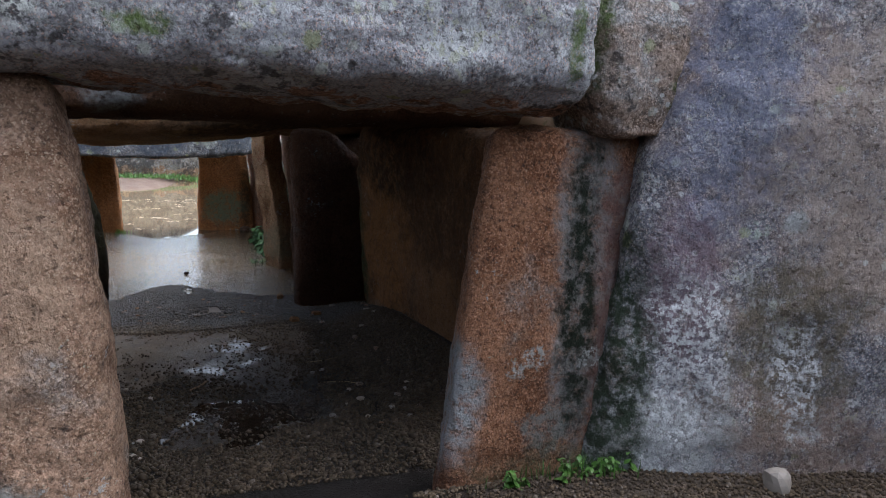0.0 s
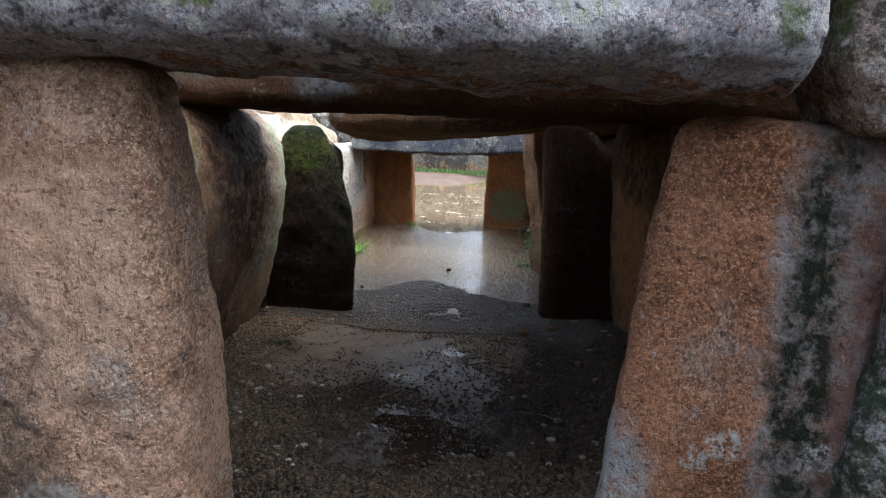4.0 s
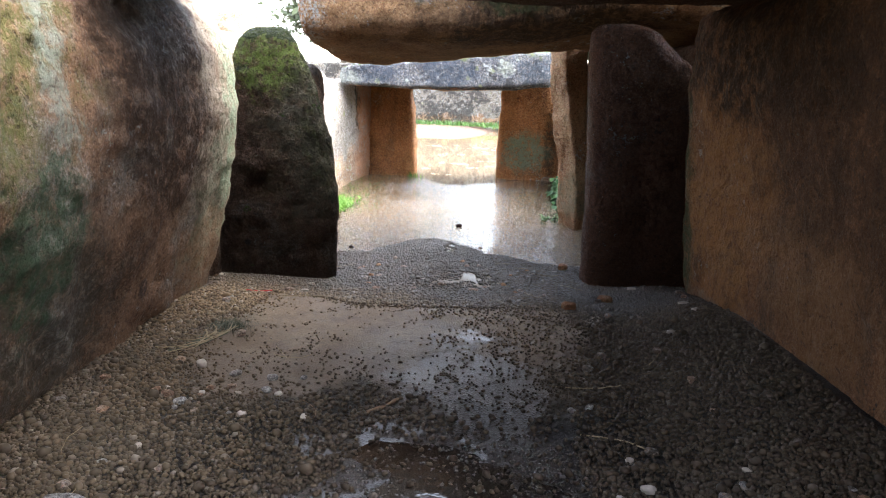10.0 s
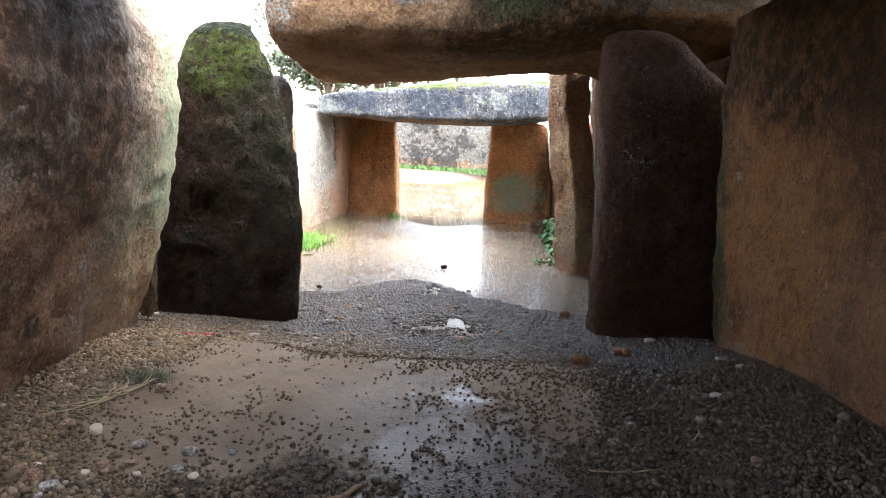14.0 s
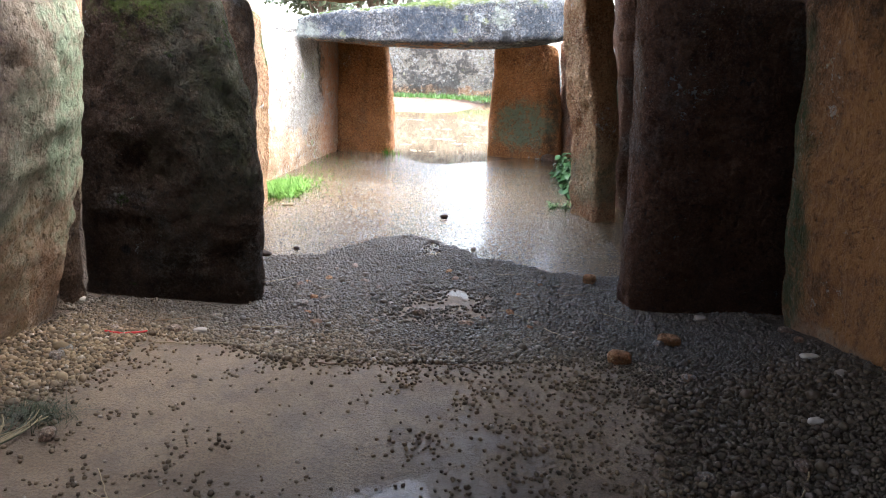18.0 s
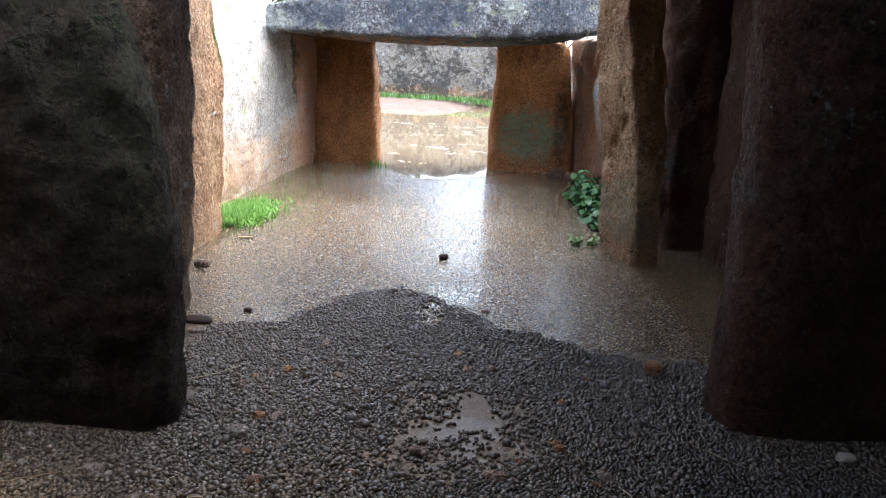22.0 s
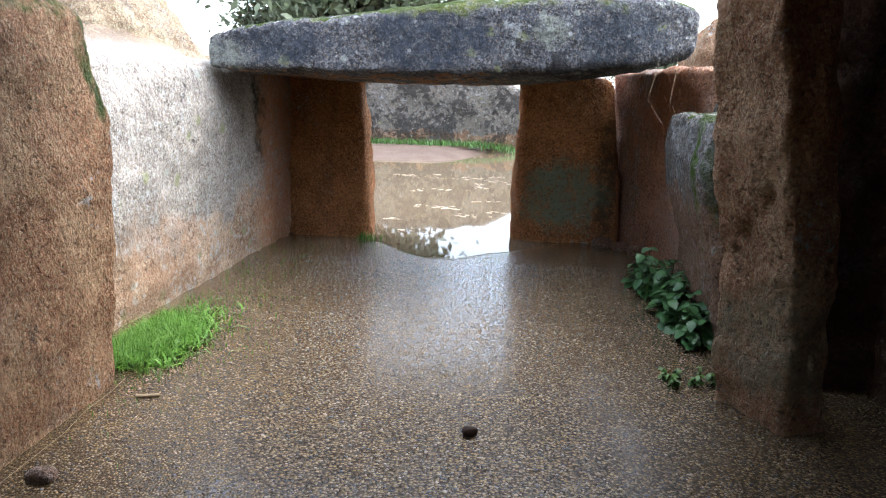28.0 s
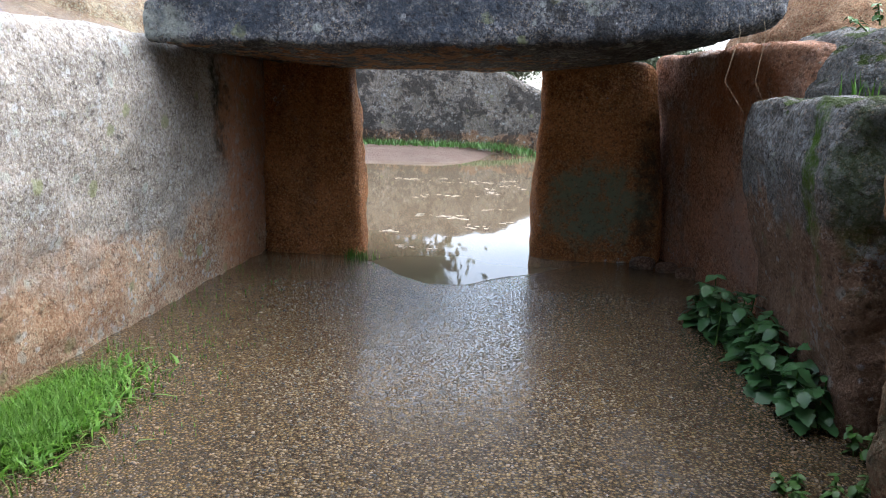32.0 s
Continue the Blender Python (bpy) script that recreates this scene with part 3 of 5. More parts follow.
def ground_material():
    """Earth, sand, dark wet gravel, puddles, and gravel under a film of water."""
    g = Nodes("chamber_ground")
    x, y = g.axis(0), g.axis(1)
    warp = g.math("MULTIPLY", g.math("SUBTRACT", g.noise(3.2, 6.0, 0.65), 0.5), 1.1)
    yw = g.math("ADD", y, warp)
    cell = g.cells(92.0)
    cellc = g.axis(0, g.cells(92.0, out="Color"))
    stones = g.mix(cellc, (0.06, 0.045, 0.036), (0.22, 0.16, 0.115))
    dirt = g.mix(g.noise(14.0, 6.0, 0.7), (0.05, 0.039, 0.032), (0.14, 0.105, 0.08))
    base = g.mix(g.ramp(g.noise(6.0, 6.0), 0.4, 0.6), stones, dirt)
    # Wet floor behind the entrance; the chamber's shade is mixed into this darkening.
    soak_shade = g.math("MULTIPLY", g.ramp(yw, 6.2, 5.3), g.ramp(y, 3.1, 3.45))
    base = g.mix(g.math("MULTIPLY", soak_shade, 0.92), base, (0.014, 0.011, 0.01))
    # packed sand across the chamber
    sand = g.mix(g.noise(30.0, 6.0, 0.7), (0.23, 0.158, 0.10), (0.39, 0.28, 0.185))
    sand = g.mix(g.ramp(g.noise(7.0, 8.0, 0.72), 0.46, 0.62, 0.0, 0.65), sand, (0.17, 0.125, 0.095))
    sand = g.mix(g.ramp(g.noise(160.0, 3.0), 0.4, 0.58, 0.5, 0.0), sand, (0.12, 0.09, 0.07))
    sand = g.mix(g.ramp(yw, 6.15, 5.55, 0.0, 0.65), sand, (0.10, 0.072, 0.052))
    smask = g.math("MULTIPLY", g.ramp(yw, 5.3, 5.7), g.ramp(yw, 6.85, 6.6))
    smask = g.math("MULTIPLY", smask, g.math("MULTIPLY", g.ramp(g.math("ADD", x, warp), -0.2, 0.05), g.ramp(g.math("ADD", x, warp), 1.95, 1.5)))
    smask = g.math("MAXIMUM", smask, g.blob((0.3, 5.75, 0.1), (0.45, 0.5, 1.0), 0.5, 4.0, 0.2))
    smask = g.math("MAXIMUM", smask, g.blob((1.72, 6.55, 0.1), (0.24, 0.2, 1.0), 0.6, 6.0, 0.2))
    smask = g.math("MAXIMUM", smask, g.blob((0.87, 8.40, 0.0), (0.08, 0.22, 1.0), 0.7, 9.0, 0.15))
    smask = g.math("MAXIMUM", smask, g.math("MULTIPLY", g.blob((1.02, 7.32, 0.02), (0.27, 0.38, 1.0), 0.8, 7.0, 0.25), 0.85))
    col = g.mix(smask, base, sand)
    pud = g.math("MAXIMUM", g.blob((1.2, 5.4, 0.08), (0.32, 0.6, 1.0), 0.8, 5.5, 0.2), g.blob((1.1, 4.85, 0.08), (0.55, 0.42, 1.0), 0.7, 6.0, 0.2))
    pud3 = g.math("MAXIMUM", g.blob((1.07, 7.38, 0.02), (0.15, 0.28, 1.0), 1.1, 9.0, 0.3), g.blob((0.87, 8.4, 0.0), (0.06, 0.18, 1.0), 0.8, 9.0, 0.2))
    pud = g.math("MAXIMUM", g.math("MULTIPLY", pud, 0.7), g.math("MULTIPLY", pud3, 0.32))
    col = g.mix(g.math("MULTIPLY", pud, 0.75), col, (0.085, 0.06, 0.045))
    # gravel under a film of water along the passage
    film = g.ramp(g.math("ADD", y, g.math("MULTIPLY", warp, 0.25)), 7.95, 8.15)
    film = g.math("MULTIPLY", film, g.ramp(y, 14.0, 13.5))
    under = g.mix(cellc, (0.06, 0.042, 0.02), (0.55, 0.385, 0.19))
    under = g.mix(g.ramp(g.noise(4.0, 5.0), 0.35, 0.65), under, g.mix(cellc, (0.09, 0.058, 0.024), (0.55, 0.365, 0.15)))
    # Gaps between the flat pebble cells painted dark, as shaded hollows.
    under = g.mix(g.ramp(cell, 0.36, 0.62, 0.0, 0.8), under, (0.05, 0.034, 0.022))
    col = g.mix(film, col, under)
    # the far shore and the open ground: pinkish gravel and earth
    shore = g.ramp(y, 14.5, 15.0)
    pink = g.mix(g.noise(40.0, 5.0, 0.7), (0.15, 0.10, 0.075), (0.28, 0.2, 0.155))
    col = g.mix(shore, col, pink)
    bankm = g.ramp(g.axis(2), 0.3, 0.7)
    earth = g.mix(g.noise(5.0, 8.0, 0.7), (0.30, 0.19, 0.11), (0.52, 0.36, 0.23))
    earth = g.mix(g.ramp(g.noise(9.0, 6.0), 0.55, 0.7), earth, (0.16, 0.17, 0.06))
    col = g.mix(bankm, col, earth)
    peb = g.ramp(cell, 0.55, 0.05)
    fine = g.noise(90.0, 4.0, 0.7)
    h_dry = g.math("ADD", g.math("MULTIPLY", peb, g.math("SUBTRACT", 1.0, smask)), g.math("MULTIPLY", fine, 0.45))
    h_dry = g.math("MULTIPLY", h_dry, g.math("SUBTRACT", 1.0, g.math("MULTIPLY", pud, 0.85)))
    h_film = g.math("ADD", g.math("MULTIPLY", g.ramp(cell, 0.62, 0.0), 1.1), g.math("MULTIPLY", g.noise(16.0, 3.0), 0.25))
    height = g.mix(film, h_dry, h_film)
    wet = g.math("MAXIMUM", pud, film)
    damp_shade = g.math("MULTIPLY", g.ramp(g.noise(2.5, 4.0), 0.35, 0.6), 0.25)
    rough = g.math("SUBTRACT", g.math("SUBTRACT", 0.85, g.math("MULTIPLY", smask, 0.1)), g.math("MAXIMUM", g.math("MULTIPLY", wet, 0.66), damp_shade))
    col = g.mix(1.0, col, (0.66, 0.66, 0.66), "MULTIPLY")
    mat = g.finish(col, rough, height, 1.0, 0.013, 0.2)
    g.put(g.bsdf.inputs["Coat Weight"], g.math("MAXIMUM", film, g.math("MULTIPLY", pud, 0.45)))
    g.bsdf.inputs["Coat Roughness"].default_value, g.bsdf.inputs["Coat IOR"].default_value = 0.03, 1.4
    soft = g.n.new("ShaderNodeBump")
    soft.inputs["Strength"].default_value, soft.inputs["Distance"].default_value = 1.0, 0.002
    g.l.new(g.math("MULTIPLY", film, g.math("ADD", g.ramp(cell, 0.65, 0.0), g.math("MULTIPLY", g.noise(22.0, 2.0), 1.2))), soft.inputs["Height"])
    g.l.new(soft.outputs[0], g.bsdf.inputs["Coat Normal"])
    return mat


M_GROUND = ground_material()


def water_material():
    g = Nodes("muddy_pool_water")
    col = g.mix(g.noise(1.1, 4.0), (0.13, 0.097, 0.06), (0.19, 0.145, 0.09))
    m = g.finish(col, 0.03, g.noise(6.0, 2.0), 0.025, 0.01, 0.5)
    g.bsdf.inputs["IOR"].default_value = 1.33
    return m


M_WATER = water_material()
M_DARK_PEBBLE = plain("dark_wet_pebble", (0.05, 0.038, 0.03), 0.15, 0.6, 60.0, 0.6)
M_PUDDLE = plain("dark_puddle_water", (0.022, 0.015, 0.011), 0.03, 0.3, 3.0, 0.5)


# ---- builders ----
def lattice(p, seed):
    """Smooth value noise at the points p (n, 3), between -1 and 1."""
    i = np.floor(p).astype(np.int64)
    f = p - i
    f = f * f * f * (f * (f * 6 - 15) + 10)
    total = np.zeros(len(p))
    for dx in (0, 1):
        for dy in (0, 1):
            for dz in (0, 1):
                h = ((i[:, 0] + dx) * 374761393 + (i[:, 1] + dy) * 668265263 + (i[:, 2] + dz) * 2147483647 + seed * 1274126177) & 0xFFFFFFFF
                h = ((h ^ (h >> 13)) * 1274126177) & 0xFFFFFFFF
                h = (h ^ (h >> 16)) & 0xFFFF
                w = (f[:, 0] if dx else 1 - f[:, 0]) * (f[:, 1] if dy else 1 - f[:, 1]) * (f[:, 2] if dz else 1 - f[:, 2])
                total += w * (h / 32767.5 - 1)
    return total


def fbm(p, size, octaves=4, seed=0, gain=0.5):
    out, amp, norm = np.zeros(len(p)), 1.0, 0.0
    for k in range(octaves):
        out += amp * lattice(p / size * 2.0 ** k + 19.7 * k, seed + k)
        norm += amp
        amp *= gain
    return out / norm


def mesh_object(name, verts, faces, material, smooth=True, parent=None):
    me = bpy.data.meshes.new(name)
    me.from_pydata([tuple(v) for v in verts], [], faces)
    me.materials.append(material)
    if smooth:
        me.polygons.foreach_set("use_smooth", [True] * len(me.polygons))
    me.update()
    ob = new(name, me)
    if parent is not None:
        ob.parent = parent
    return ob


def smooth_rows(rows, hs):
    rows = np.array(rows, float)
    fine = np.linspace(rows[0, 0], rows[-1, 0], 201)
    cols = []
    for k in range(1, rows.shape[1]):
        c = np.interp(fine, rows[:, 0], rows[:, k])
        pad = np.concatenate([np.full(9, c[0]), c, np.full(9, c[-1])])
        c = np.convolve(pad, np.hanning(21)[1:-1] / np.hanning(21).sum(), "valid")
        cols.append(np.interp(hs, fine, c))
    return cols


def loft(rows, along, n_h=64, n_a=112, square=5.0, ends=(0.02, 0.12), skew=(0.0, 0.0)):
    """A closed solid of rounded sections. rows: (h, u0, u1, v0, v1). along: the axis of h; u and v are the two others in order."""
    h0, h1 = rows[0][0], rows[-1][0]
    s = np.linspace(0, 1, n_h)
    s = 0.6 * s + 0.4 * (0.5 - 0.5 * np.cos(np.pi * s))
    hs = h0 + (h1 - h0) * s
    u0, u1, v0, v1 = smooth_rows(rows, hs)
    side = n_a // 4
    e = np.linspace(-1, 1, side, endpoint=False)
    one = np.ones(side)
    sq = np.concatenate([np.c_[e, -one], np.c_[one, e], np.c_[-e, one], np.c_[-one, -e]])
    sq = sq / ((np.abs(sq) ** square).sum(1) ** (1 / square))[:, None]
    n = len(sq)
    verts, faces = [], []

    def ring(h, cu, cv, hu, hv):
        slide = (1 + sq[:, 1]) / 2 * (skew[0] * (1 - sq[:, 0]) / 2 + skew[1] * (1 + sq[:, 0]) / 2)
        verts.append(np.c_[np.full(n, h), cu + sq[:, 0] * hu + slide, cv + sq[:, 1] * hv])

    inset_last = [0, 0]
    for k in range(n_h):
        inset = 0.0
        for d, r in ((hs[k] - h0, ends[0]), (h1 - hs[k], ends[1])):
            if d < r:
                inset = max(inset, r - math.sqrt(max(r * r - (r - d) ** 2, 0)))
        cu, cv, hu, hv = (u0[k] + u1[k]) / 2, (v0[k] + v1[k]) / 2, (u1[k] - u0[k]) / 2, (v1[k] - v0[k]) / 2
        ring(hs[k], cu, cv, max(hu - inset, hu * 0.3), max(hv - inset, hv * 0.3))
    first, last = verts[0], verts[-1]
    caps0 = [first.mean(0) + (first - first.mean(0)) * f for f in (0.05, 0.35, 0.6, 0.8)]
    caps1 = [last.mean(0) + (last - last.mean(0)) * f for f in (0.8, 0.6, 0.35, 0.05)]
    rings = caps0 + verts + caps1
    pts = np.concatenate(rings)
    m = len(rings)
    for k in range(m - 1):
        a, b = k * n, (k + 1) * n
        for j in range(n):
            i = (j + 1) % n
            faces.append((a + j, a + i, b + i, b + j))
    faces.append(tuple(range(n - 1, -1, -1)))
    faces.append(tuple(range((m - 1) * n, m * n)))
    order = {"z": (1, 2, 0), "x": (0, 1, 2), "y": (1, 0, 2)}[along]
    pts = pts[:, order]
    if along == "y":
        faces = [f[::-1] for f in faces]
    return pts, faces


def stone(name, rows, material, label, along="z", square=5.0, ends=(0.02, 0.12), rough=0.03, turn=0.0, seed=1, n_h=64, n_a=112, category="standing stone",
          group="", size=0.45, pivot=None, shear=0.0, skew=(0.0, 0.0), cracks=()):
    """One weathered block, lofted through its sections, turned about its own middle and worn by noise at three scales."""
    pts, faces = loft(rows, along, int(n_h * 1.05), int(n_a * 1.05) // 4 * 4, square, ends, skew)
    mid = (pts.min(0) + pts.max(0)) / 2
    mid[2] = pts[:, 2].min()
    if turn:
        c, s = math.cos(radians(turn)), math.sin(radians(turn))
        hub = mid if pivot is None else np.array((*pivot, 0.0))
        d = pts - hub
        pts = hub + np.c_[d[:, 0] * c - d[:, 1] * s, d[:, 0] * s + d[:, 1] * c, d[:, 2]]
    if shear:
        pts[:, 2] += shear * (pts[:, 1] - mid[1])
    me = bpy.data.meshes.new(name)
    me.from_pydata([tuple(v) for v in pts - mid], [], faces)
    me.update()
    nor = np.zeros(len(pts) * 3)
    me.vertex_normals.foreach_get("vector", nor)
    nor = nor.reshape(-1, 3)
    push = rough * fbm(pts, size, 3, seed) + rough * 0.6 * fbm(pts, 0.13, 4, seed + 9, 0.6) - rough * 0.9 * np.abs(fbm(pts, 0.3, 4, seed + 5)) - 0.012 * np.abs(fbm(pts, 0.075, 3, seed + 2))
    for a, b, width, depth in cracks:
        a, b = np.array(a), np.array(b)
        f = np.clip(((pts - a) @ (b - a)) / ((b - a) @ (b - a)), 0, 1)
        gap = np.linalg.norm(pts - a - f[:, None] * (b - a) + 0.03 * np.c_[fbm(pts, 0.12, 2, 3), fbm(pts, 0.12, 2, 4), fbm(pts, 0.12, 2, 5)], axis=1)
        push = push - depth * np.exp(-(gap / width) ** 2)
    out = pts - mid + nor * push[:, None]
    me.vertices.foreach_set("co", out.ravel())
    me.materials.append(material)
    me.polygons.foreach_set("use_smooth", [True] * len(me.polygons))
    me.update()
    ob = new(name, me)
    ob.location = mid
    return tagged(ob, label, category, group)


# ---- ground and water ----
def step(x, a, b):
    t = np.clip((x - a) / (b - a), 0, 1)
    return t * t * (3 - 2 * t)


def ground_height(x, y):
    """The floor's height at the places x, y."""
    p = np.c_[x, y, np.zeros(len(x))]
    z = np.full(len(x), 0.11)
    z = z - 0.05 * np.exp(-((x - 1.15) / 0.6) ** 2 - ((y - 4.8) / 0.5) ** 2)
    z = z + 0.03 * np.exp(-((y - 6.2) / 0.5) ** 2)
    z = z + 0.17 * step(y, 3.75, 3.3) * step(x, 0.9, 1.9)
    z = z + 0.10 * step(x, 1.95, 2.35) * step(y, 4.0, 5.0) * step(y, 8.0, 7.2)
    z = z * step(y, 8.15, 6.3) + 0.006
    z = z + 0.02 * step(y, 7.0, 7.6) * np.exp(-((x - 0.85) / 0.4) ** 2) * step(y, 8.9, 8.3)
    edge = 11.95 + 0.9 * np.clip(np.abs(x - 0.6) - 0.1, 0, 2) + 0.12 * fbm(p, 0.5, 3, 4)
    z = z - 0.30 * step(y, edge, edge + 0.6)
    shore = 18.6 + 1.25 * (x + 0.6) + 0.5 * fbm(p, 1.5, 3, 6)
    z = z + 0.42 * step(y, shore - 1.6, shore + 1.5)
    run = step(y, 3.9, 4.6) * step(y, 17.0, 13.6)
    r_edge = np.where(y < 7.2, 2.55 + 0.158 * (7.2 - y), 2.6)
    l_edge = np.where(y < 7.1, -0.5, np.where(y < 8.3, -0.66, -0.85))
    shut = step(y, 10.2, 9.4)
    lumps = 0.25 * fbm(p, 1.4, 4, 8)
    z = z + run * step(x, r_edge, r_edge + 0.3) * (0.95 + 0.75 * shut) + run * step(x, r_edge + 0.3, r_edge + 1.2) * (0.65 - 0.55 * shut + lumps)
    z = z + run * step(x, l_edge, l_edge - 0.3) * (1.05 + 0.6 * shut) + run * step(x, l_edge - 0.4, l_edge - 1.5) * (0.55 - 0.45 * shut + lumps)
    # Unseen banks raised beside the roof to close off stray skylight.
    z = z + run * step(y, 7.0, 6.4) * (0.8 * step(x, r_edge + 0.3, r_edge + 0.8) + 0.35 * step(x, l_edge - 0.4, l_edge - 0.9))
    z = z + 0.03 * fbm(p, 0.22, 5, 12, 0.65) * np.exp(-((x - 1.15) / 0.8) ** 2 - ((y - 4.9) / 0.8) ** 2)
    z = z + 0.006 * fbm(p, 0.25, 3, 2) * step(y, 8.2, 7.6)
    far = step(np.hypot(x - 1, y - 8), 24, 60)
    return z * (1 - far) + far * 0.35


def spread(lo, hi, gap, far_lo, far_hi):
    mid = list(np.arange(lo, hi, gap))
    out = [hi + (far_hi - hi) * (k / 26) ** 3 for k in range(27)]
    pre = [lo + (far_lo - lo) * (k / 26) ** 3 for k in range(26, 0, -1)]
    return np.array(pre + mid + out)


def sheet(name, xs, ys, zf, material):
    gx, gy = np.meshgrid(xs, ys)
    x, y = gx.ravel(), gy.ravel()
    verts = np.c_[x, y, zf(x, y)]
    w = len(xs)
    faces = [(r * w + c, r * w + c + 1, (r + 1) * w + c + 1, (r + 1) * w + c) for r in range(len(ys) - 1) for c in range(w - 1)]
    return mesh_object(name, verts, faces, material)


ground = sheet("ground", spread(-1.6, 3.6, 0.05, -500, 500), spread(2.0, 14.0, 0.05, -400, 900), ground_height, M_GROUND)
tagged(ground, "damp earth, sand and dark gravel with shallow puddles", "ground", kind="structure")
water = sheet("water", np.linspace(-9, 11, 41), np.linspace(11.0, 24.0, 27), lambda x, y: np.zeros(len(x)), M_WATER)
tagged(water, "still muddy brown water of a shallow pool", "water", kind="structure")
puddle_water = sheet("puddle", np.linspace(0.45, 1.9, 30), np.linspace(4.2, 5.35, 30), lambda x, y: np.full(len(x), 0.080), M_PUDDLE)
tagged(puddle_water, "shallow dark brown puddle on the chamber floor", "puddle", kind="structure")

# ---- the stones at the mouth ----
stone("portal_stone", [(-0.05, -0.95, 0.62, 3.26, 3.8), (0.5, -0.9, 0.59, 3.22, 3.8), (1.2, -0.82, 0.53, 3.24, 3.78), (1.6, -0.78, 0.48, 3.28, 3.76), (1.9, -0.72, 0.40, 3.32, 3.74)],
      M_FRONT_LEFT, "broad rust-brown granite upright with a cracked face", square=5.0, ends=(0.02, 0.09), rough=0.03, seed=3, n_h=120, n_a=240,
      cracks=[((0.10, 3.23, 0.90), (0.42, 3.23, 1.38), 0.016, 0.04)])
stone("portal_stone", [(-0.05, 1.77, 2.74, 3.46, 3.8), (0.4, 1.81, 2.72, 3.46, 3.8), (1.1, 1.89, 2.68, 3.48, 3.8), (1.55, 1.945, 2.72, 3.48, 3.8), (1.785, 1.98, 2.76, 3.5, 3.78)],
      M_FRONT_RIGHT, "rust-red granite upright with dark streak and pale lichen", square=5.0, ends=(0.02, 0.09), rough=0.022, seed=5, n_h=90, n_a=160, skew=(0.10, 0.0))
stone("great_slab", [(-0.05, 2.38, 5.2, 3.3, 3.9), (0.44, 2.44, 5.2, 3.3, 3.9), (1.0, 2.53, 5.2, 3.3, 3.9), (1.5, 2.59, 5.1, 3.3, 3.85), (1.86, 2.66, 5.1, 3.3, 3.85), (2.3, 2.71, 5.0, 3.32, 3.8), (3.3, 3.0, 4.7, 3.36, 3.75)],
      M_BIG_SLAB, "tall grey granite slab mottled with white lichen", square=4.5, ends=(0.02, 0.4), rough=0.04, seed=8, n_h=110, n_a=200, turn=-15, pivot=(2.55, 3.3))
stone("capstone", [(-1.5, 3.2, 4.1, 1.87, 2.3), (-0.5, 3.12, 4.1, 1.85, 2.42), (0.6, 3.1, 4.1, 1.84, 2.5), (1.5, 3.1, 4.1, 1.83, 2.52), (2.28, 3.2, 4.1, 1.83, 2.45)],
      M_FRONT_CAP, "massive grey lichened granite capstone over the entrance", "x", 3.8, (0.2, 0.06), 0.035, seed=11, n_h=120, n_a=160, category="capstone")
stone("wedge_stone", [(1.74, 2.46, 2.92, 3.38, 3.95), (1.9, 2.38, 2.92, 3.34, 3.95), (2.2, 2.34, 2.95, 3.33, 3.95), (2.42, 2.36, 2.9, 3.40, 3.9)],
      M_WEDGE, "grey lichened block wedged beside the capstone", square=5.0, ends=(0.03, 0.14), rough=0.03, seed=13, category="stone block")

# ---- the chamber ----
stone("wall_slab", [(-0.05, -0.85, -0.43, 3.7, 6.92), (0.25, -0.85, -0.36, 3.66, 6.92), (0.76, -0.85, -0.23, 3.64, 6.92), (1.15, -0.85, -0.17, 3.64, 6.92), (1.45, -0.85, -0.19, 3.66, 6.9), (1.62, -0.85, -0.26, 3.68, 6.86), (1.79, -0.85, -0.44, 3.75, 6.75)],
      M_LEFT_SLAB, "large bulging brown granite slab with green algae", square=5.5, ends=(0.02, 0.1), rough=0.045, seed=21, n_h=100, n_a=260, size=0.8)
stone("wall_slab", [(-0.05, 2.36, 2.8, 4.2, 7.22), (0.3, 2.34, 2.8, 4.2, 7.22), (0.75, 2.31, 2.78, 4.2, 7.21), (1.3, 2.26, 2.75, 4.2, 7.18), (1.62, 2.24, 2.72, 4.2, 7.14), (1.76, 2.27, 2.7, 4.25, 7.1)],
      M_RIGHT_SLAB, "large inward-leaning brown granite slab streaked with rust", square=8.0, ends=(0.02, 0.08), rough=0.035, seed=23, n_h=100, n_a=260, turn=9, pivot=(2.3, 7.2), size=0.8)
stone("jamb_stone", [(-0.05, -0.58, 0.27, 7.13, 7.46), (0.5, -0.56, 0.26, 7.14, 7.46), (0.9, -0.53, 0.22, 7.15, 7.46), (1.24, -0.47, 0.15, 7.16, 7.46), (1.45, -0.42, 0.06, 7.18, 7.45), (1.6, -0.38, -0.03, 7.22, 7.44)],
      M_JAMB_LEFT, "dark upright jamb with a mossy rounded top", square=4.0, ends=(0.02, 0.09), rough=0.03, seed=31, n_h=100, n_a=180, skew=(0.0, -0.08))
stone("filler_stone", [(-0.05, -0.95, -0.45, 6.95, 7.12), (0.5, -0.95, -0.46, 6.95, 7.12), (1.0, -0.95, -0.5, 6.95, 7.12), (1.4, -0.95, -0.54, 6.96, 7.1)],
      M_JAMB_WATER, "narrow rough brown stone filling the gap between slab and jamb", square=5.0, ends=(0.02, 0.08), rough=0.03, seed=37, n_h=70, n_a=90, category="filler stone")
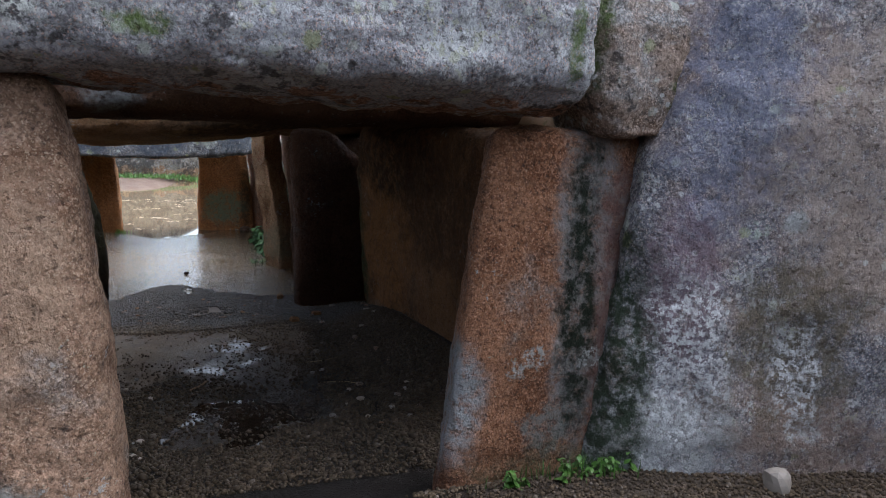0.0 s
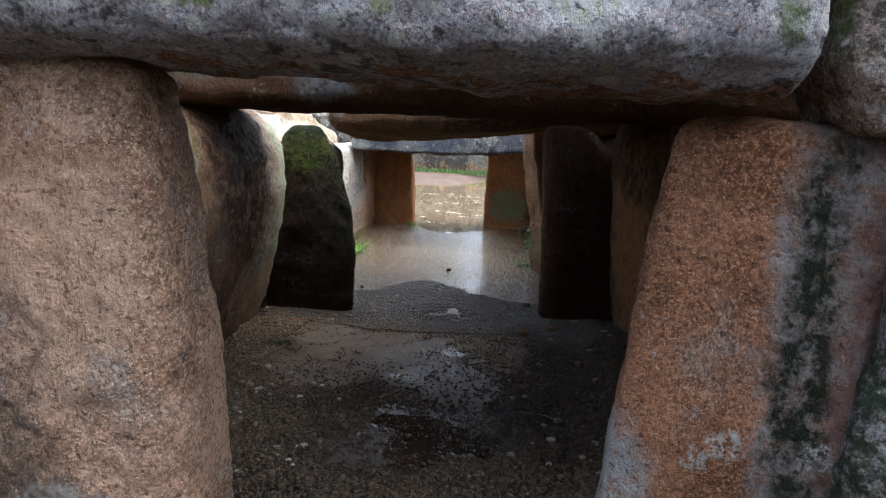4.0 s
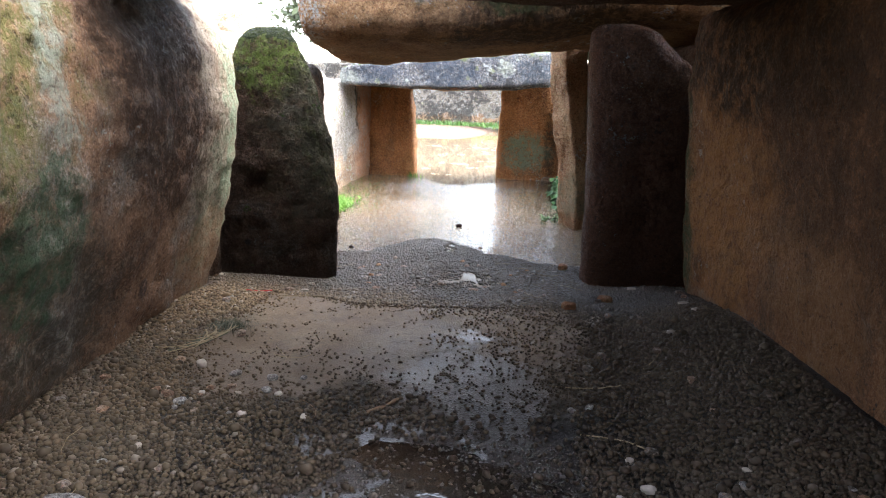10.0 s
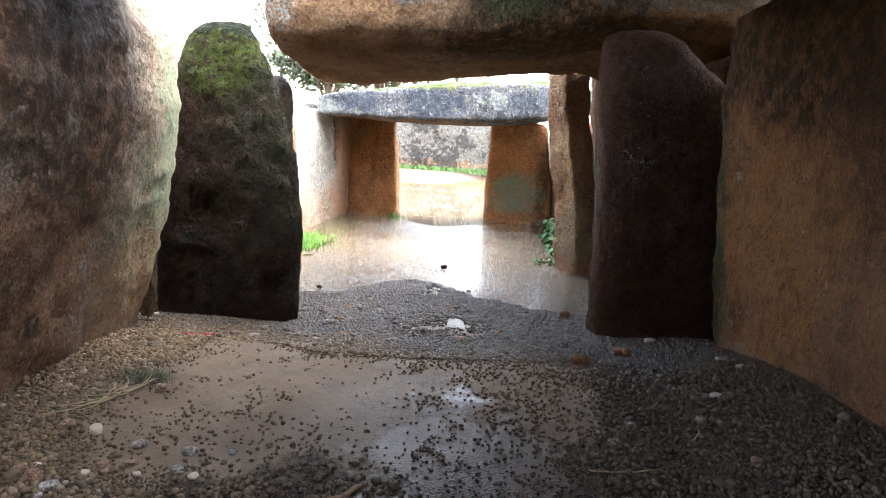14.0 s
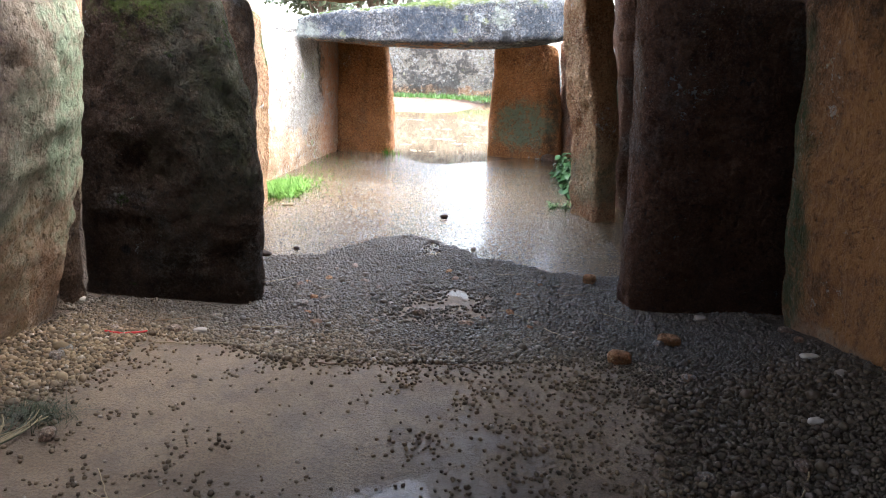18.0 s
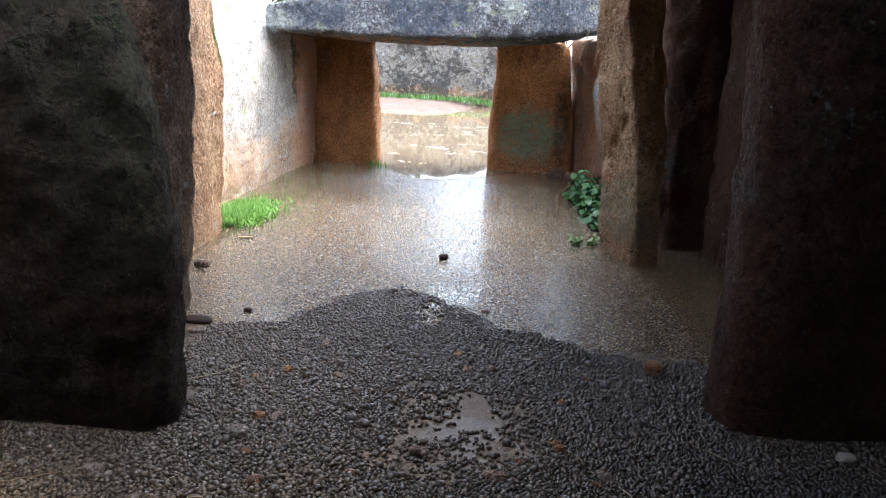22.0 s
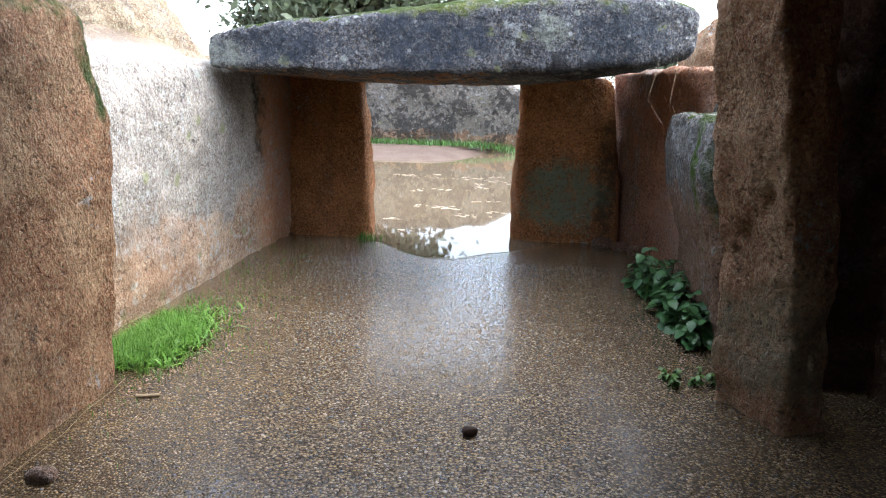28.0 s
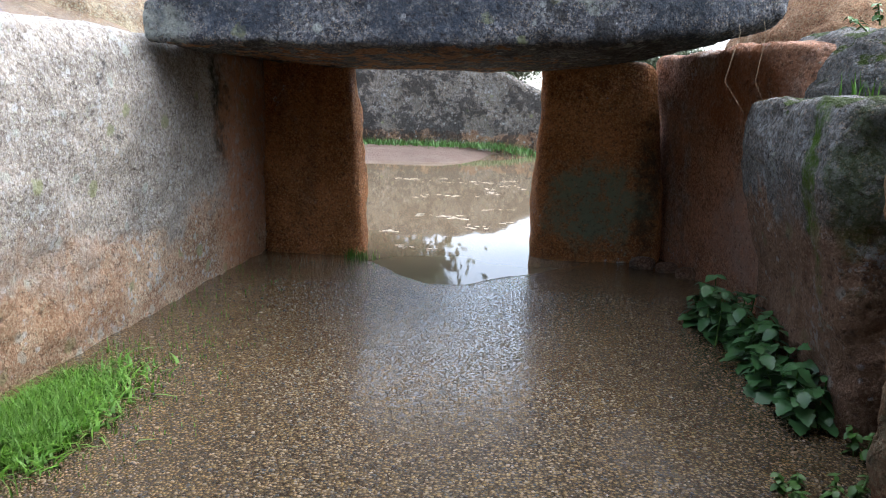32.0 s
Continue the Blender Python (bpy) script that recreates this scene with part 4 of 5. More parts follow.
stone("jamb_stone", [(-0.05, 1.84, 2.75, 7.42, 7.72), (0.5, 1.83, 2.72, 7.41, 7.72), (1.0, 1.81, 2.66, 7.41, 7.72), (1.4, 1.78, 2.5, 7.41, 7.7), (1.6, 1.77, 2.25, 7.42, 7.68), (1.72, 1.78, 2.1, 7.44, 7.66)],
      M_JAMB_RIGHT, "red-brown granite jamb stone with a sloping shoulder", square=3.3, ends=(0.02, 0.09), rough=0.022, seed=33, n_h=100, n_a=180, skew=(-0.025, 0.0))
stone("capstone", [(-1.3, 5.5, 6.4, 1.70, 2.14), (-0.4, 5.42, 6.52, 1.71, 2.18), (0.3, 5.4, 6.68, 1.74, 2.18), (0.9, 5.4, 6.9, 1.735, 2.18), (1.4, 5.4, 7.06, 1.735, 2.18), (2.0, 5.4, 6.98, 1.735, 2.18), (3.2, 5.5, 7.0, 1.735, 2.16)],
      M_ROOF, "broad flat granite roof slab over the chamber", "x", 5.5, (0.1, 0.1), 0.028, seed=41, n_h=110, n_a=160, category="capstone", shear=-0.015)
stone("capstone", [(0.62, 3.95, 5.6, 2.30, 2.6), (1.6, 3.95, 5.6, 2.28, 2.62), (3.2, 3.95, 5.6, 2.26, 2.55)],
      M_ROOF, "roof slab bridging the gap behind the entrance capstone", "x", 5.0, (0.1, 0.1), 0.03, seed=43, category="capstone")

# Unseen slab, added to keep skylight in the roof gap off the jambs.
stone("capstone", [(-1.6, 3.95, 4.5, 2.2, 2.5), (-0.6, 3.95, 4.6, 2.2, 2.5), (0.75, 3.95, 4.65, 2.22, 2.45)],
      M_ROOF, "smaller unseen roof slab added to narrow the light gap behind the entrance capstone", "x", 4.0, (0.1, 0.1), 0.03, seed=44, category="capstone", n_h=40, n_a=80)

# Hidden filler slab, added only to darken the jambs below.
stone("capstone", [(0.95, 6.4, 8.3, 2.15, 2.5), (1.6, 6.3, 8.4, 2.14, 2.52), (3.3, 6.4, 8.3, 2.14, 2.5)],
      M_ROOF, "unseen upper roof slab added to shut skylight out towards the passage", "x", 4.5, (0.1, 0.1), 0.03, seed=45, category="capstone", n_h=50, n_a=90)

# ---- the passage ----
stone("capstone", [(-0.22, 7.85, 9.45, 1.47, 1.98), (0.1, 7.8, 9.5, 1.46, 2.08), (0.5, 7.8, 9.3, 1.47, 2.1), (0.9, 7.8, 9.15, 1.49, 2.1), (1.5, 7.8, 9.2, 1.56, 2.08), (1.85, 7.8, 9.42, 1.63, 2.08), (2.08, 7.8, 9.88, 1.63, 2.06), (3.0, 7.85, 9.85, 1.63, 2.0)],
      M_ROOF_MID, "thick ochre granite roof stone above the jambs", "x", 4.5, (0.08, 0.1), 0.03, seed=51, n_h=110, n_a=160, category="capstone", shear=-0.1)
stone("jamb_stone", [(-0.08, -0.85, -0.21, 8.08, 8.36), (0.6, -0.85, -0.18, 8.08, 8.36), (1.2, -0.85, -0.16, 8.09, 8.35), (1.42, -0.8, -0.2, 8.1, 8.34)],
      M_JAMB_WATER, "dark rough jamb stone beside the water", square=7.0, ends=(0.02, 0.1), rough=0.025, seed=53, n_h=80, n_a=140, skew=(0.0, 0.05))
stone("wall_slab", [(-0.08, -0.9, -0.47, 8.5, 9.62), (0.5, -0.9, -0.46, 8.5, 9.68), (1.0, -0.9, -0.46, 8.5, 9.7), (1.4, -0.9, -0.49, 8.5, 9.6)],
      M_PASSAGE, "reddish granite wall slab with a mossy upper corner", square=7.0, ends=(0.02, 0.1), rough=0.03, seed=55, n_h=90, n_a=160)
stone("wall_slab", [(-0.08, -1.1, -0.71, 9.66, 12.95), (0.5, -1.1, -0.70, 9.66, 12.95), (1.0, -1.1, -0.69, 9.66, 12.93), (1.27, -1.1, -0.72, 9.7, 12.9)],
      M_PASSAGE_GREY, "long pale grey granite slab covered with lichen", square=8.0, ends=(0.02, 0.08), rough=0.03, seed=57, n_h=90, n_a=260, turn=-4.0, size=0.8)
stone("pillar_stone", [(-0.35, -0.72, 0.01, 12.55, 12.95), (0.5, -0.68, 0.0, 12.55, 12.95), (0.9, -0.69, -0.03, 12.56, 12.93), (1.26, -0.7, -0.09, 12.58, 12.9)],
      M_PILLAR, "reddish granite pillar holding the lintel", square=4.0, ends=(0.02, 0.04), rough=0.025, seed=61, n_h=80, n_a=130)
stone("pillar_stone", [(-0.35, 1.10, 1.97, 12.7, 13.15), (0.4, 1.10, 1.94, 12.7, 13.15), (0.9, 1.11, 1.88, 12.7, 13.1), (1.275, 1.12, 1.82, 12.72, 13.1)],
      M_PILLAR, "orange granite pillar with a grey-green stain", square=4.5, ends=(0.02, 0.06), rough=0.025, seed=63, n_h=80, n_a=130)
stone("lintel", [(-0.72, 11.2, 12.6, 1.22, 1.42), (-0.2, 11.1, 12.9, 1.19, 1.51), (0.5, 11.02, 13.0, 1.18, 1.6), (1.2, 11.0, 13.0, 1.21, 1.66), (1.7, 11.05, 12.9, 1.27, 1.68), (2.0, 11.15, 12.7, 1.36, 1.6)],
      M_LINTEL, "long blue-grey lichened granite lintel with mossy top", "x", 9.0, (0.04, 0.05), 0.022, seed=65, n_h=140, n_a=180, category="lintel")
stone("jamb_stone", [(-0.08, 1.93, 2.13, 9.4, 9.76), (0.4, 1.90, 2.11, 9.4, 9.76), (0.72, 1.86, 2.08, 9.4, 9.76), (1.1, 1.78, 2.01, 9.4, 9.74), (1.43, 1.73, 1.97, 9.4, 9.72), (1.66, 1.71, 1.95, 9.42, 9.7)],
      M_PASSAGE, "rough sandy granite jamb with a broken flank", square=8.0, ends=(0.02, 0.07), rough=0.04, seed=67, n_h=110, n_a=180, turn=19, pivot=(1.9, 9.4), size=0.3, skew=(-0.05, 0.0), cracks=[((1.84, 9.44, 0.86), (1.76, 9.62, 0.61), 0.02, 0.04)])
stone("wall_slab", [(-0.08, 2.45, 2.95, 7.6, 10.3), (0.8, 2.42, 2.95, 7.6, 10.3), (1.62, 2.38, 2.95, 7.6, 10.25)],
      M_BACK_SLAB, "brown wall slab behind the jambs, its colour darkened for shade", square=7.0, ends=(0.02, 0.1), rough=0.05, seed=69, n_h=80, n_a=140)
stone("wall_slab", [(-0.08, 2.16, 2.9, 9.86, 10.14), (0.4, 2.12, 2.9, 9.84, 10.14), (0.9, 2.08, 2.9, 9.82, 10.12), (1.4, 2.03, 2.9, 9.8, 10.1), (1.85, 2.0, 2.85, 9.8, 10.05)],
      M_BACK_SLAB, "rough slab set across behind the thin jamb, its colour darkened for shade", square=5.0, ends=(0.02, 0.08), rough=0.04, seed=70, n_h=70, n_a=110)
stone("broken_slab", [(-0.08, 1.98, 2.8, 10.2, 11.3), (0.3, 1.94, 2.8, 10.16, 11.3), (0.85, 1.81, 2.8, 10.16, 11.3), (1.07, 1.85, 2.75, 10.2, 11.28)],
      M_BROKEN, "broken grey slab streaked with bright green moss", square=9.0, ends=(0.02, 0.05), rough=0.04, seed=71, n_h=90, n_a=170, turn=-4, pivot=(2.0, 10.7))
stone("wall_slab", [(-0.08, 2.02, 2.5, 11.3, 13.2), (0.6, 1.98, 2.5, 11.3, 13.2), (1.1, 1.94, 2.5, 11.3, 13.2), (1.33, 1.93, 2.5, 11.32, 13.15)],
      M_PINK_SLAB, "pinkish red granite slab beside the lintel pillar", square=7.0, ends=(0.02, 0.06), rough=0.03, seed=73, turn=9, pivot=(1.95, 12.6), n_h=80, n_a=140)
stone("broken_block", [(0.7, 2.22, 3.4, 10.9, 12.0), (1.1, 2.18, 3.4, 10.9, 12.0), (1.38, 2.25, 3.3, 11.0, 11.9)],
      M_BROKEN, "grey and rusty broken block on the bank", square=4.5, ends=(0.05, 0.12), rough=0.06, seed=75, category="stone block", n_h=70, n_a=120)
stone("boulder", [(0.9, 2.7, 4.6, 12.6, 14.6), (1.5, 2.6, 4.7, 12.5, 14.7), (1.9, 2.8, 4.5, 12.8, 14.4)],
      M_PASSAGE, "rounded reddish boulder on the earth bank", square=3.0, ends=(0.1, 0.3), rough=0.08, seed=77, category="boulder", n_h=50, n_a=90)

stone("boulder", [(0.6, -3.9, -1.75, 13.2, 15.4), (1.2, -3.8, -1.8, 13.2, 15.3), (1.7, -3.7, -2.3, 13.4, 15.2), (2.2, -3.5, -2.75, 13.6, 15.0)],
      M_SANDROCK, "pale peach weathered boulder rising behind the slab", square=3.2, ends=(0.1, 0.25), rough=0.12, seed=79, category="boulder", n_h=70, n_a=110)

# ---- the open chamber around the start: plain standing slabs, unseen, added to hold back light ----
for k, (x0, x1, y0, y1, top, turn) in enumerate(((-3.1, -2.5, 0.9, 3.3, 3.8, 8), (-3.6, -3.0, -1.9, 0.8, 4.2, 4), (-2.9, -0.7, -3.2, -2.6, 4.4, 6), (-0.6, 1.9, -3.3, -2.7, 4.5, 2), (2.0, 4.6, -3.3, -2.7, 4.4, -5),
                                                   (5.0, 5.6, -2.6, -0.2, 4.2, 6), (5.2, 5.8, -0.1, 2.6, 3.9, -4))):
    stone("unseen_orthostat", [(-0.05, x0, x1, y0, y1), (1.4, x0, x1, y0, y1), (top, x0 + 0.1, x1 - 0.1, y0 + 0.1, y1 - 0.1)],
          M_ORTHOSTAT, "tall dark unseen orthostat added around the open chamber to hold back light", square=6.0, ends=(0.02, 0.25), rough=0.08, seed=90 + k, n_h=40, n_a=80, turn=turn,
          group="orthostats of the open chamber")

# ---- beyond the pool ----
stone("kerb_slab", [(-6.5, 22.0, 22.7, -0.2, 1.55), (-3.0, 21.9, 22.6, -0.2, 1.62), (0.3, 21.9, 22.6, -0.2, 1.68), (0.9, 21.9, 22.6, -0.2, 1.58), (1.4, 21.9, 22.6, -0.2, 1.25), (2.0, 21.9, 22.6, -0.2, 1.12), (3.2, 21.9, 22.6, -0.2, 1.25), (6.5, 21.9, 22.6, -0.2, 1.3)],
      M_KERB, "long lichened granite kerb slab beyond the pool", "x", 7.0, (0.3, 0.3), 0.07, seed=81, n_h=140, n_a=120, category="kerb stone")


# ---- small pieces ----
def height_at(x, y):
    return float(ground_height(np.array([float(x)]), np.array([float(y)]))[0])


def heights(spots):
    p = np.array(spots, float)
    return np.maximum(ground_height(p[:, 0], p[:, 1]), -0.004)


def raw_mesh(name, verts, tris, material, smooth=True):
    """A mesh from arrays of points and triangles or quads."""
    me = bpy.data.meshes.new(name)
    k = tris.shape[1]
    me.vertices.add(len(verts)), me.loops.add(tris.size), me.polygons.add(len(tris))
    me.vertices.foreach_set("co", verts.astype(np.float32).ravel())
    me.loops.foreach_set("vertex_index", tris.astype(np.int32).ravel())
    me.polygons.foreach_set("loop_start", np.arange(0, tris.size, k, dtype=np.int32))
    if smooth:
        me.polygons.foreach_set("use_smooth", np.ones(len(tris), dtype=bool))
    me.materials.append(material)
    me.update(calc_edges=True)
    return me


PHI = (1 + 5 ** 0.5) / 2
ICO_V = np.array([(-1, PHI, 0), (1, PHI, 0), (-1, -PHI, 0), (1, -PHI, 0), (0, -1, PHI), (0, 1, PHI), (0, -1, -PHI), (0, 1, -PHI), (PHI, 0, -1), (PHI, 0, 1), (-PHI, 0, -1), (-PHI, 0, 1)]) / math.hypot(1, PHI)
ICO_F = np.array([(0, 11, 5), (0, 5, 1), (0, 1, 7), (0, 7, 10), (0, 10, 11), (1, 5, 9), (5, 11, 4), (11, 10, 2), (10, 7, 6), (7, 1, 8), (3, 9, 4), (3, 4, 2), (3, 2, 6), (3, 6, 8), (3, 8, 9), (4, 9, 5), (2, 4, 11), (6, 2, 10), (8, 6, 7), (9, 8, 1)])


def scatter(name, centres, sizes, material, label, rng, flat=0.82, sink=0.3):
    """Many rounded pebbles in one mesh."""
    n = len(centres)
    wob = 1 + rng.uniform(-0.22, 0.22, (n, 12, 1))
    v = ICO_V[None] * wob * sizes[:, None, None] * np.stack([rng.uniform(0.85, 1.25, n), rng.uniform(0.7, 1.0, n), np.full(n, flat)], 1)[:, None, :]
    a = rng.uniform(0, 6.283, n)
    c, s = np.cos(a)[:, None], np.sin(a)[:, None]
    v = np.stack([v[..., 0] * c - v[..., 1] * s, v[..., 0] * s + v[..., 1] * c, v[..., 2]], 2)
    v = v + centres[:, None, :] + np.array([0, 0, 1.0]) * (sizes * (flat - sink))[:, None, None]
    f = (ICO_F[None] + 12 * np.arange(n)[:, None, None]).reshape(-1, 3)
    return tagged(new(name, raw_mesh(name, v.reshape(-1, 3), f, material)), label, "gravel", kind="stuff")


rng = np.random.default_rng(7)


def noise2(x, y, size, seed):
    return fbm(np.c_[x, y, np.zeros(len(x))], size, 4, seed)


def inside_floor(x, y):
    left = np.where(y < 7.0, -0.40, np.where(y < 8.2, 0.0, -0.42))
    left = np.where(y > 9.7, -0.7, left)
    left = np.where((y > 6.9) & (y < 7.12), -0.55, np.where((y > 7.12) & (y < 7.5), 0.2, left))
    right = np.where(y < 7.3, 2.33 + 0.155 * (7.2 - y), 2.45)
    right = np.where((y > 7.4) & (y < 7.72), 1.86, right)
    return (x > left) & (x < right)


# loose gravel: the banks along the slabs, the belt before the water and its tongue
def jittered(x0, x1, y0, y1, gap):
    """Spots on a shaken grid: close, but seldom overlapping."""
    gx, gy = np.meshgrid(np.arange(x0, x1, gap), np.arange(y0, y1, gap * 0.9))
    gx = gx + (np.arange(len(gx)) % 2)[:, None] * gap / 2
    return gx.ravel() + rng.uniform(-0.36, 0.36, gx.size) * gap, gy.ravel() + rng.uniform(-0.36, 0.36, gx.size) * gap


x, y = jittered(-0.6, 2.9, 3.9, 6.6, 0.0134)
x2, y2 = jittered(-0.6, 2.5, 6.6, 9.0, 0.0113)
x, y = np.concatenate([x, x2]), np.concatenate([y, y2])
w1, w2 = noise2(x, y, 0.9, 3), noise2(x, y, 0.35, 5)
w3 = noise2(x, y, 0.09, 11)
tongue = 8.02 + 0.72 * np.exp(-((x - 0.72) / 0.38) ** 2) + 0.10 * np.exp(-((x - 1.25) / 0.2) ** 2) + 0.14 * w2 + 0.08 * w3
sand = (y > 5.45 + 0.3 * w1 + 0.1 * w2) & (y < 6.6 + 0.3 * w1 + 0.1 * w2) & (x > -0.02 + 0.25 * w1 + 0.1 * w2) & (x < 1.7 + 0.5 * w1 + 0.1 * w2)
sand |= ((x - 1.72) / 0.22) ** 2 + ((y - 6.55) / 0.17) ** 2 < 0.9 + 0.9 * w2
sand |= ((x - 0.3) / 0.5) ** 2 + ((y - 5.75) / 0.5) ** 2 < 0.9 + 0.6 * w2
wetspot = ((x - 1.02) / 0.24) ** 2 + ((y - 7.32) / 0.38) ** 2 < 0.8 + 1.0 * w2 + 1.3 * w3
wetspot |= ((x - 0.87) / 0.06) ** 2 + ((y - 8.40) / 0.2) ** 2 < 0.8 + 1.6 * w2
puddle = ((x - 1.15) / 0.55) ** 2 + ((y - 4.85) / 0.42) ** 2 < 0.85 + 1.1 * w2
puddle |= ((x - 1.3) / 0.33) ** 2 + ((y - 5.5) / 0.5) ** 2 < 0.7 + 1.3 * w2
dense = (y > 6.5) & (y < tongue)
rim = np.minimum(np.minimum(y - 5.2 - 0.3 * w1 - 0.1 * w2, 6.6 + 0.3 * w1 + 0.1 * w2 - y), np.minimum(x + 0.02 - 0.25 * w1 - 0.1 * w2, 1.7 + 0.5 * w1 + 0.1 * w2 - x))
thin = 0.02 + 0.75 * np.clip(w3 + 0.5 * w2 - 0.08, 0, 1) + 0.55 * np.exp(-np.clip(rim, 0, 9) / 0.05) + 0.12 * step(y, 5.95, 5.5) + 0.18 * step(x, 1.0, 1.6)
keep = np.where(y < 6.5, 0.55 + 0.4 * w1 + 0.4 * ((x < 0.1) | (x > 1.9)), 0.0)
keep = np.where(dense, 1.0, keep)
keep = np.where(wetspot, np.clip(0.16 + 1.1 * w3, 0.01, 1.0), np.where(puddle, 0.12, keep))
keep = np.where(sand, np.clip(thin, 0.003, 1), keep)
ok = (rng.uniform(0, 1, len(x)) < keep) & inside_floor(x, y) & (y < tongue)
x, y = x[ok], y[ok]
on_sand = sand[ok]
size = rng.gamma(16.0, 0.0005, len(x)) * np.where(y < 6.6, 1.06, 0.83) * np.where(on_sand, 0.66, 1.0)
size = np.where(rng.uniform(0, 1, len(x)) < np.where(y < 5.6, 0.05, 0.012), size * 1.7, size)
scatter("gravel", np.c_[x, y, ground_height(x, y)], np.clip(size, 0.0035, 0.03), M_PEBBLE, "loose brown river gravel, dark where wet and where shade is painted", rng)
# fine gravel breaking the film of water
x, y = jittered(-0.62, 1.98, 7.9, 11.9, 0.0142)
w1 = noise2(x, y, 0.5, 15)
ok = inside_floor(x, y) & (rng.uniform(0, 1, len(x)) < 0.54 + 0.5 * w1) & (y > 8.0) & ((y < 10.6) | (rng.uniform(0, 1, len(x)) < 0.5))
x, y = x[ok], y[ok]
size = np.clip(rng.gamma(14.0, 0.00041, len(x)), 0.003, 0.011)
scatter("wet_gravel", np.c_[x, y, ground_height(x, y) - size * rng.uniform(0.25, 0.6, len(x))], size, M_WET_PEBBLE, "wet fine gravel breaking the film of water", rng, 0.6, 0.5)
# wet pebbles standing in the puddle
x, y = jittered(0.5, 1.75, 4.3, 5.5, 0.018)
w1 = noise2(x, y, 0.3, 25)
ok = (((x - 1.12) / 0.5) ** 2 + ((y - 4.85) / 0.45) ** 2 < 1.0 + 0.8 * w1) & (rng.uniform(0, 1, len(x)) < 0.3 + 0.9 * w1)
x, y = x[ok], y[ok]
size = np.clip(rng.gamma(12.0, 0.0006, len(x)), 0.004, 0.014)
scatter("wet_gravel", np.c_[x, y, np.maximum(ground_height(x, y), 0.080) - size * rng.uniform(0.1, 0.5, len(x))], size, M_DARK_PEBBLE, "wet pebbles standing in the chamber puddle", rng, 0.6, 0.4)
# gravel outside the mouth
x, y = rng.uniform(1.7, 4.2, 9000), rng.uniform(2.7, 3.6, 9000)
scatter("gravel", np.c_[x, y, ground_height(x, y)], rng.gamma(9.0, 0.0008, len(x)), M_PEBBLE, "pinkish loose gravel at the foot of the slabs", rng)


def small_stone(x, y, r, material=None, label="rounded brown stone lying on the gravel", flat=0.7, long=1.3, seed=1, turn=0.0, name="stone", sink=0.25, facets=3):
    """A single loose stone, an egg worn by noise."""
    bm = bmesh.new()
    bmesh.ops.create_icosphere(bm, subdivisions=facets, radius=1.0)
    p = np.array([v.co[:] for v in bm.verts])
    p = p * (1 + 0.4 * fbm(p + seed * 7.3, 0.9, 4, seed))[:, None]
    p = np.sign(p) * np.abs(p) ** 0.72 * np.array((r * long, r, r * flat))
    for v, q in zip(bm.verts, p):
        v.co = q
    me = bpy.data.meshes.new(name)
    bm.to_mesh(me), bm.free()
    me.materials.append(material or M_PEBBLE_STONE)
    me.polygons.foreach_set("use_smooth", [facets > 2] * len(me.polygons))
    ob = new(name, me)
    ob.matrix_world = pose(x, y, max(height_at(x, y), 0.0) + r * (flat - sink), 0, 0, turn)
    return tagged(ob, label, "stone")


small_stone(0.42, 7.17, 0.024, label="rounded grey stone beside the jamb", seed=2)
small_stone(1.73, 7.93, 0.032, label="orange-brown angular stone on the wet gravel", seed=3, long=1.1, flat=0.9, facets=2, material=M_ORANGE_STONE)
small_stone(1.91, 6.95, 0.034, M_ORANGE_STONE, label="orange-brown stone on the gravel", seed=4)
small_stone(1.68, 6.68, 0.032, M_ORANGE_STONE, label="broken ochre stone at the sand's edge", seed=5, flat=0.8)
small_stone(2.12, 7.28, 0.022, M_WHITE_STONE, "pale stone against the jamb", seed=6)
small_stone(2.28, 6.6, 0.024, M_WHITE_STONE, "pale flat stone on the gravel", seed=7, flat=0.5)
small_stone(0.17, 6.72, 0.018, M_WHITE_STONE, "pale pebble on the gravel bank", seed=8)
small_stone(-0.47, 7.03, 0.02, M_WHITE_STONE, "pale stone in the corner of the jamb", seed=9)
small_stone(0.14, 4.45, 0.065, M_GREY_STONE, label="fist-sized grey stone near the entrance", seed=10, facets=2)
small_stone(1.13, 7.05, 0.02, label="flat reddish stone by the wet patch", seed=12, flat=0.5, long=1.7)
small_stone(-0.07, 8.13, 0.035, label="dark flat stone at the water's edge", seed=13, flat=0.4, long=1.6, material=M_DEADLEAF)
small_stone(-0.03, 8.02, 0.022, label="reddish flat stone at the water's edge", seed=14, flat=0.5, long=1.5)
small_stone(0.09, 8.28, 0.014, label="small dark stone in the water", seed=15, material=M_DEADLEAF)
small_stone(-0.34, 8.87, 0.03, label="brown pebble by the wall slab", seed=16)
small_stone(1.11, 8.45, 0.013, label="pale brown pebble on the tongue of gravel", seed=17)
small_stone(3.17, 2.99, 0.055, M_WHITE_STONE, "white angular stone before the great slab", seed=18, flat=1.0, long=0.9, facets=2)
small_stone(1.80, 12.58, 0.06, label="grey stone beside the pillar", seed=19)
small_stone(1.93, 12.5, 0.05, label="grey stone beside the pillar", seed=20)
small_stone(2.02, 12.36, 0.055, label="brown stone at the foot of the slab", seed=22)
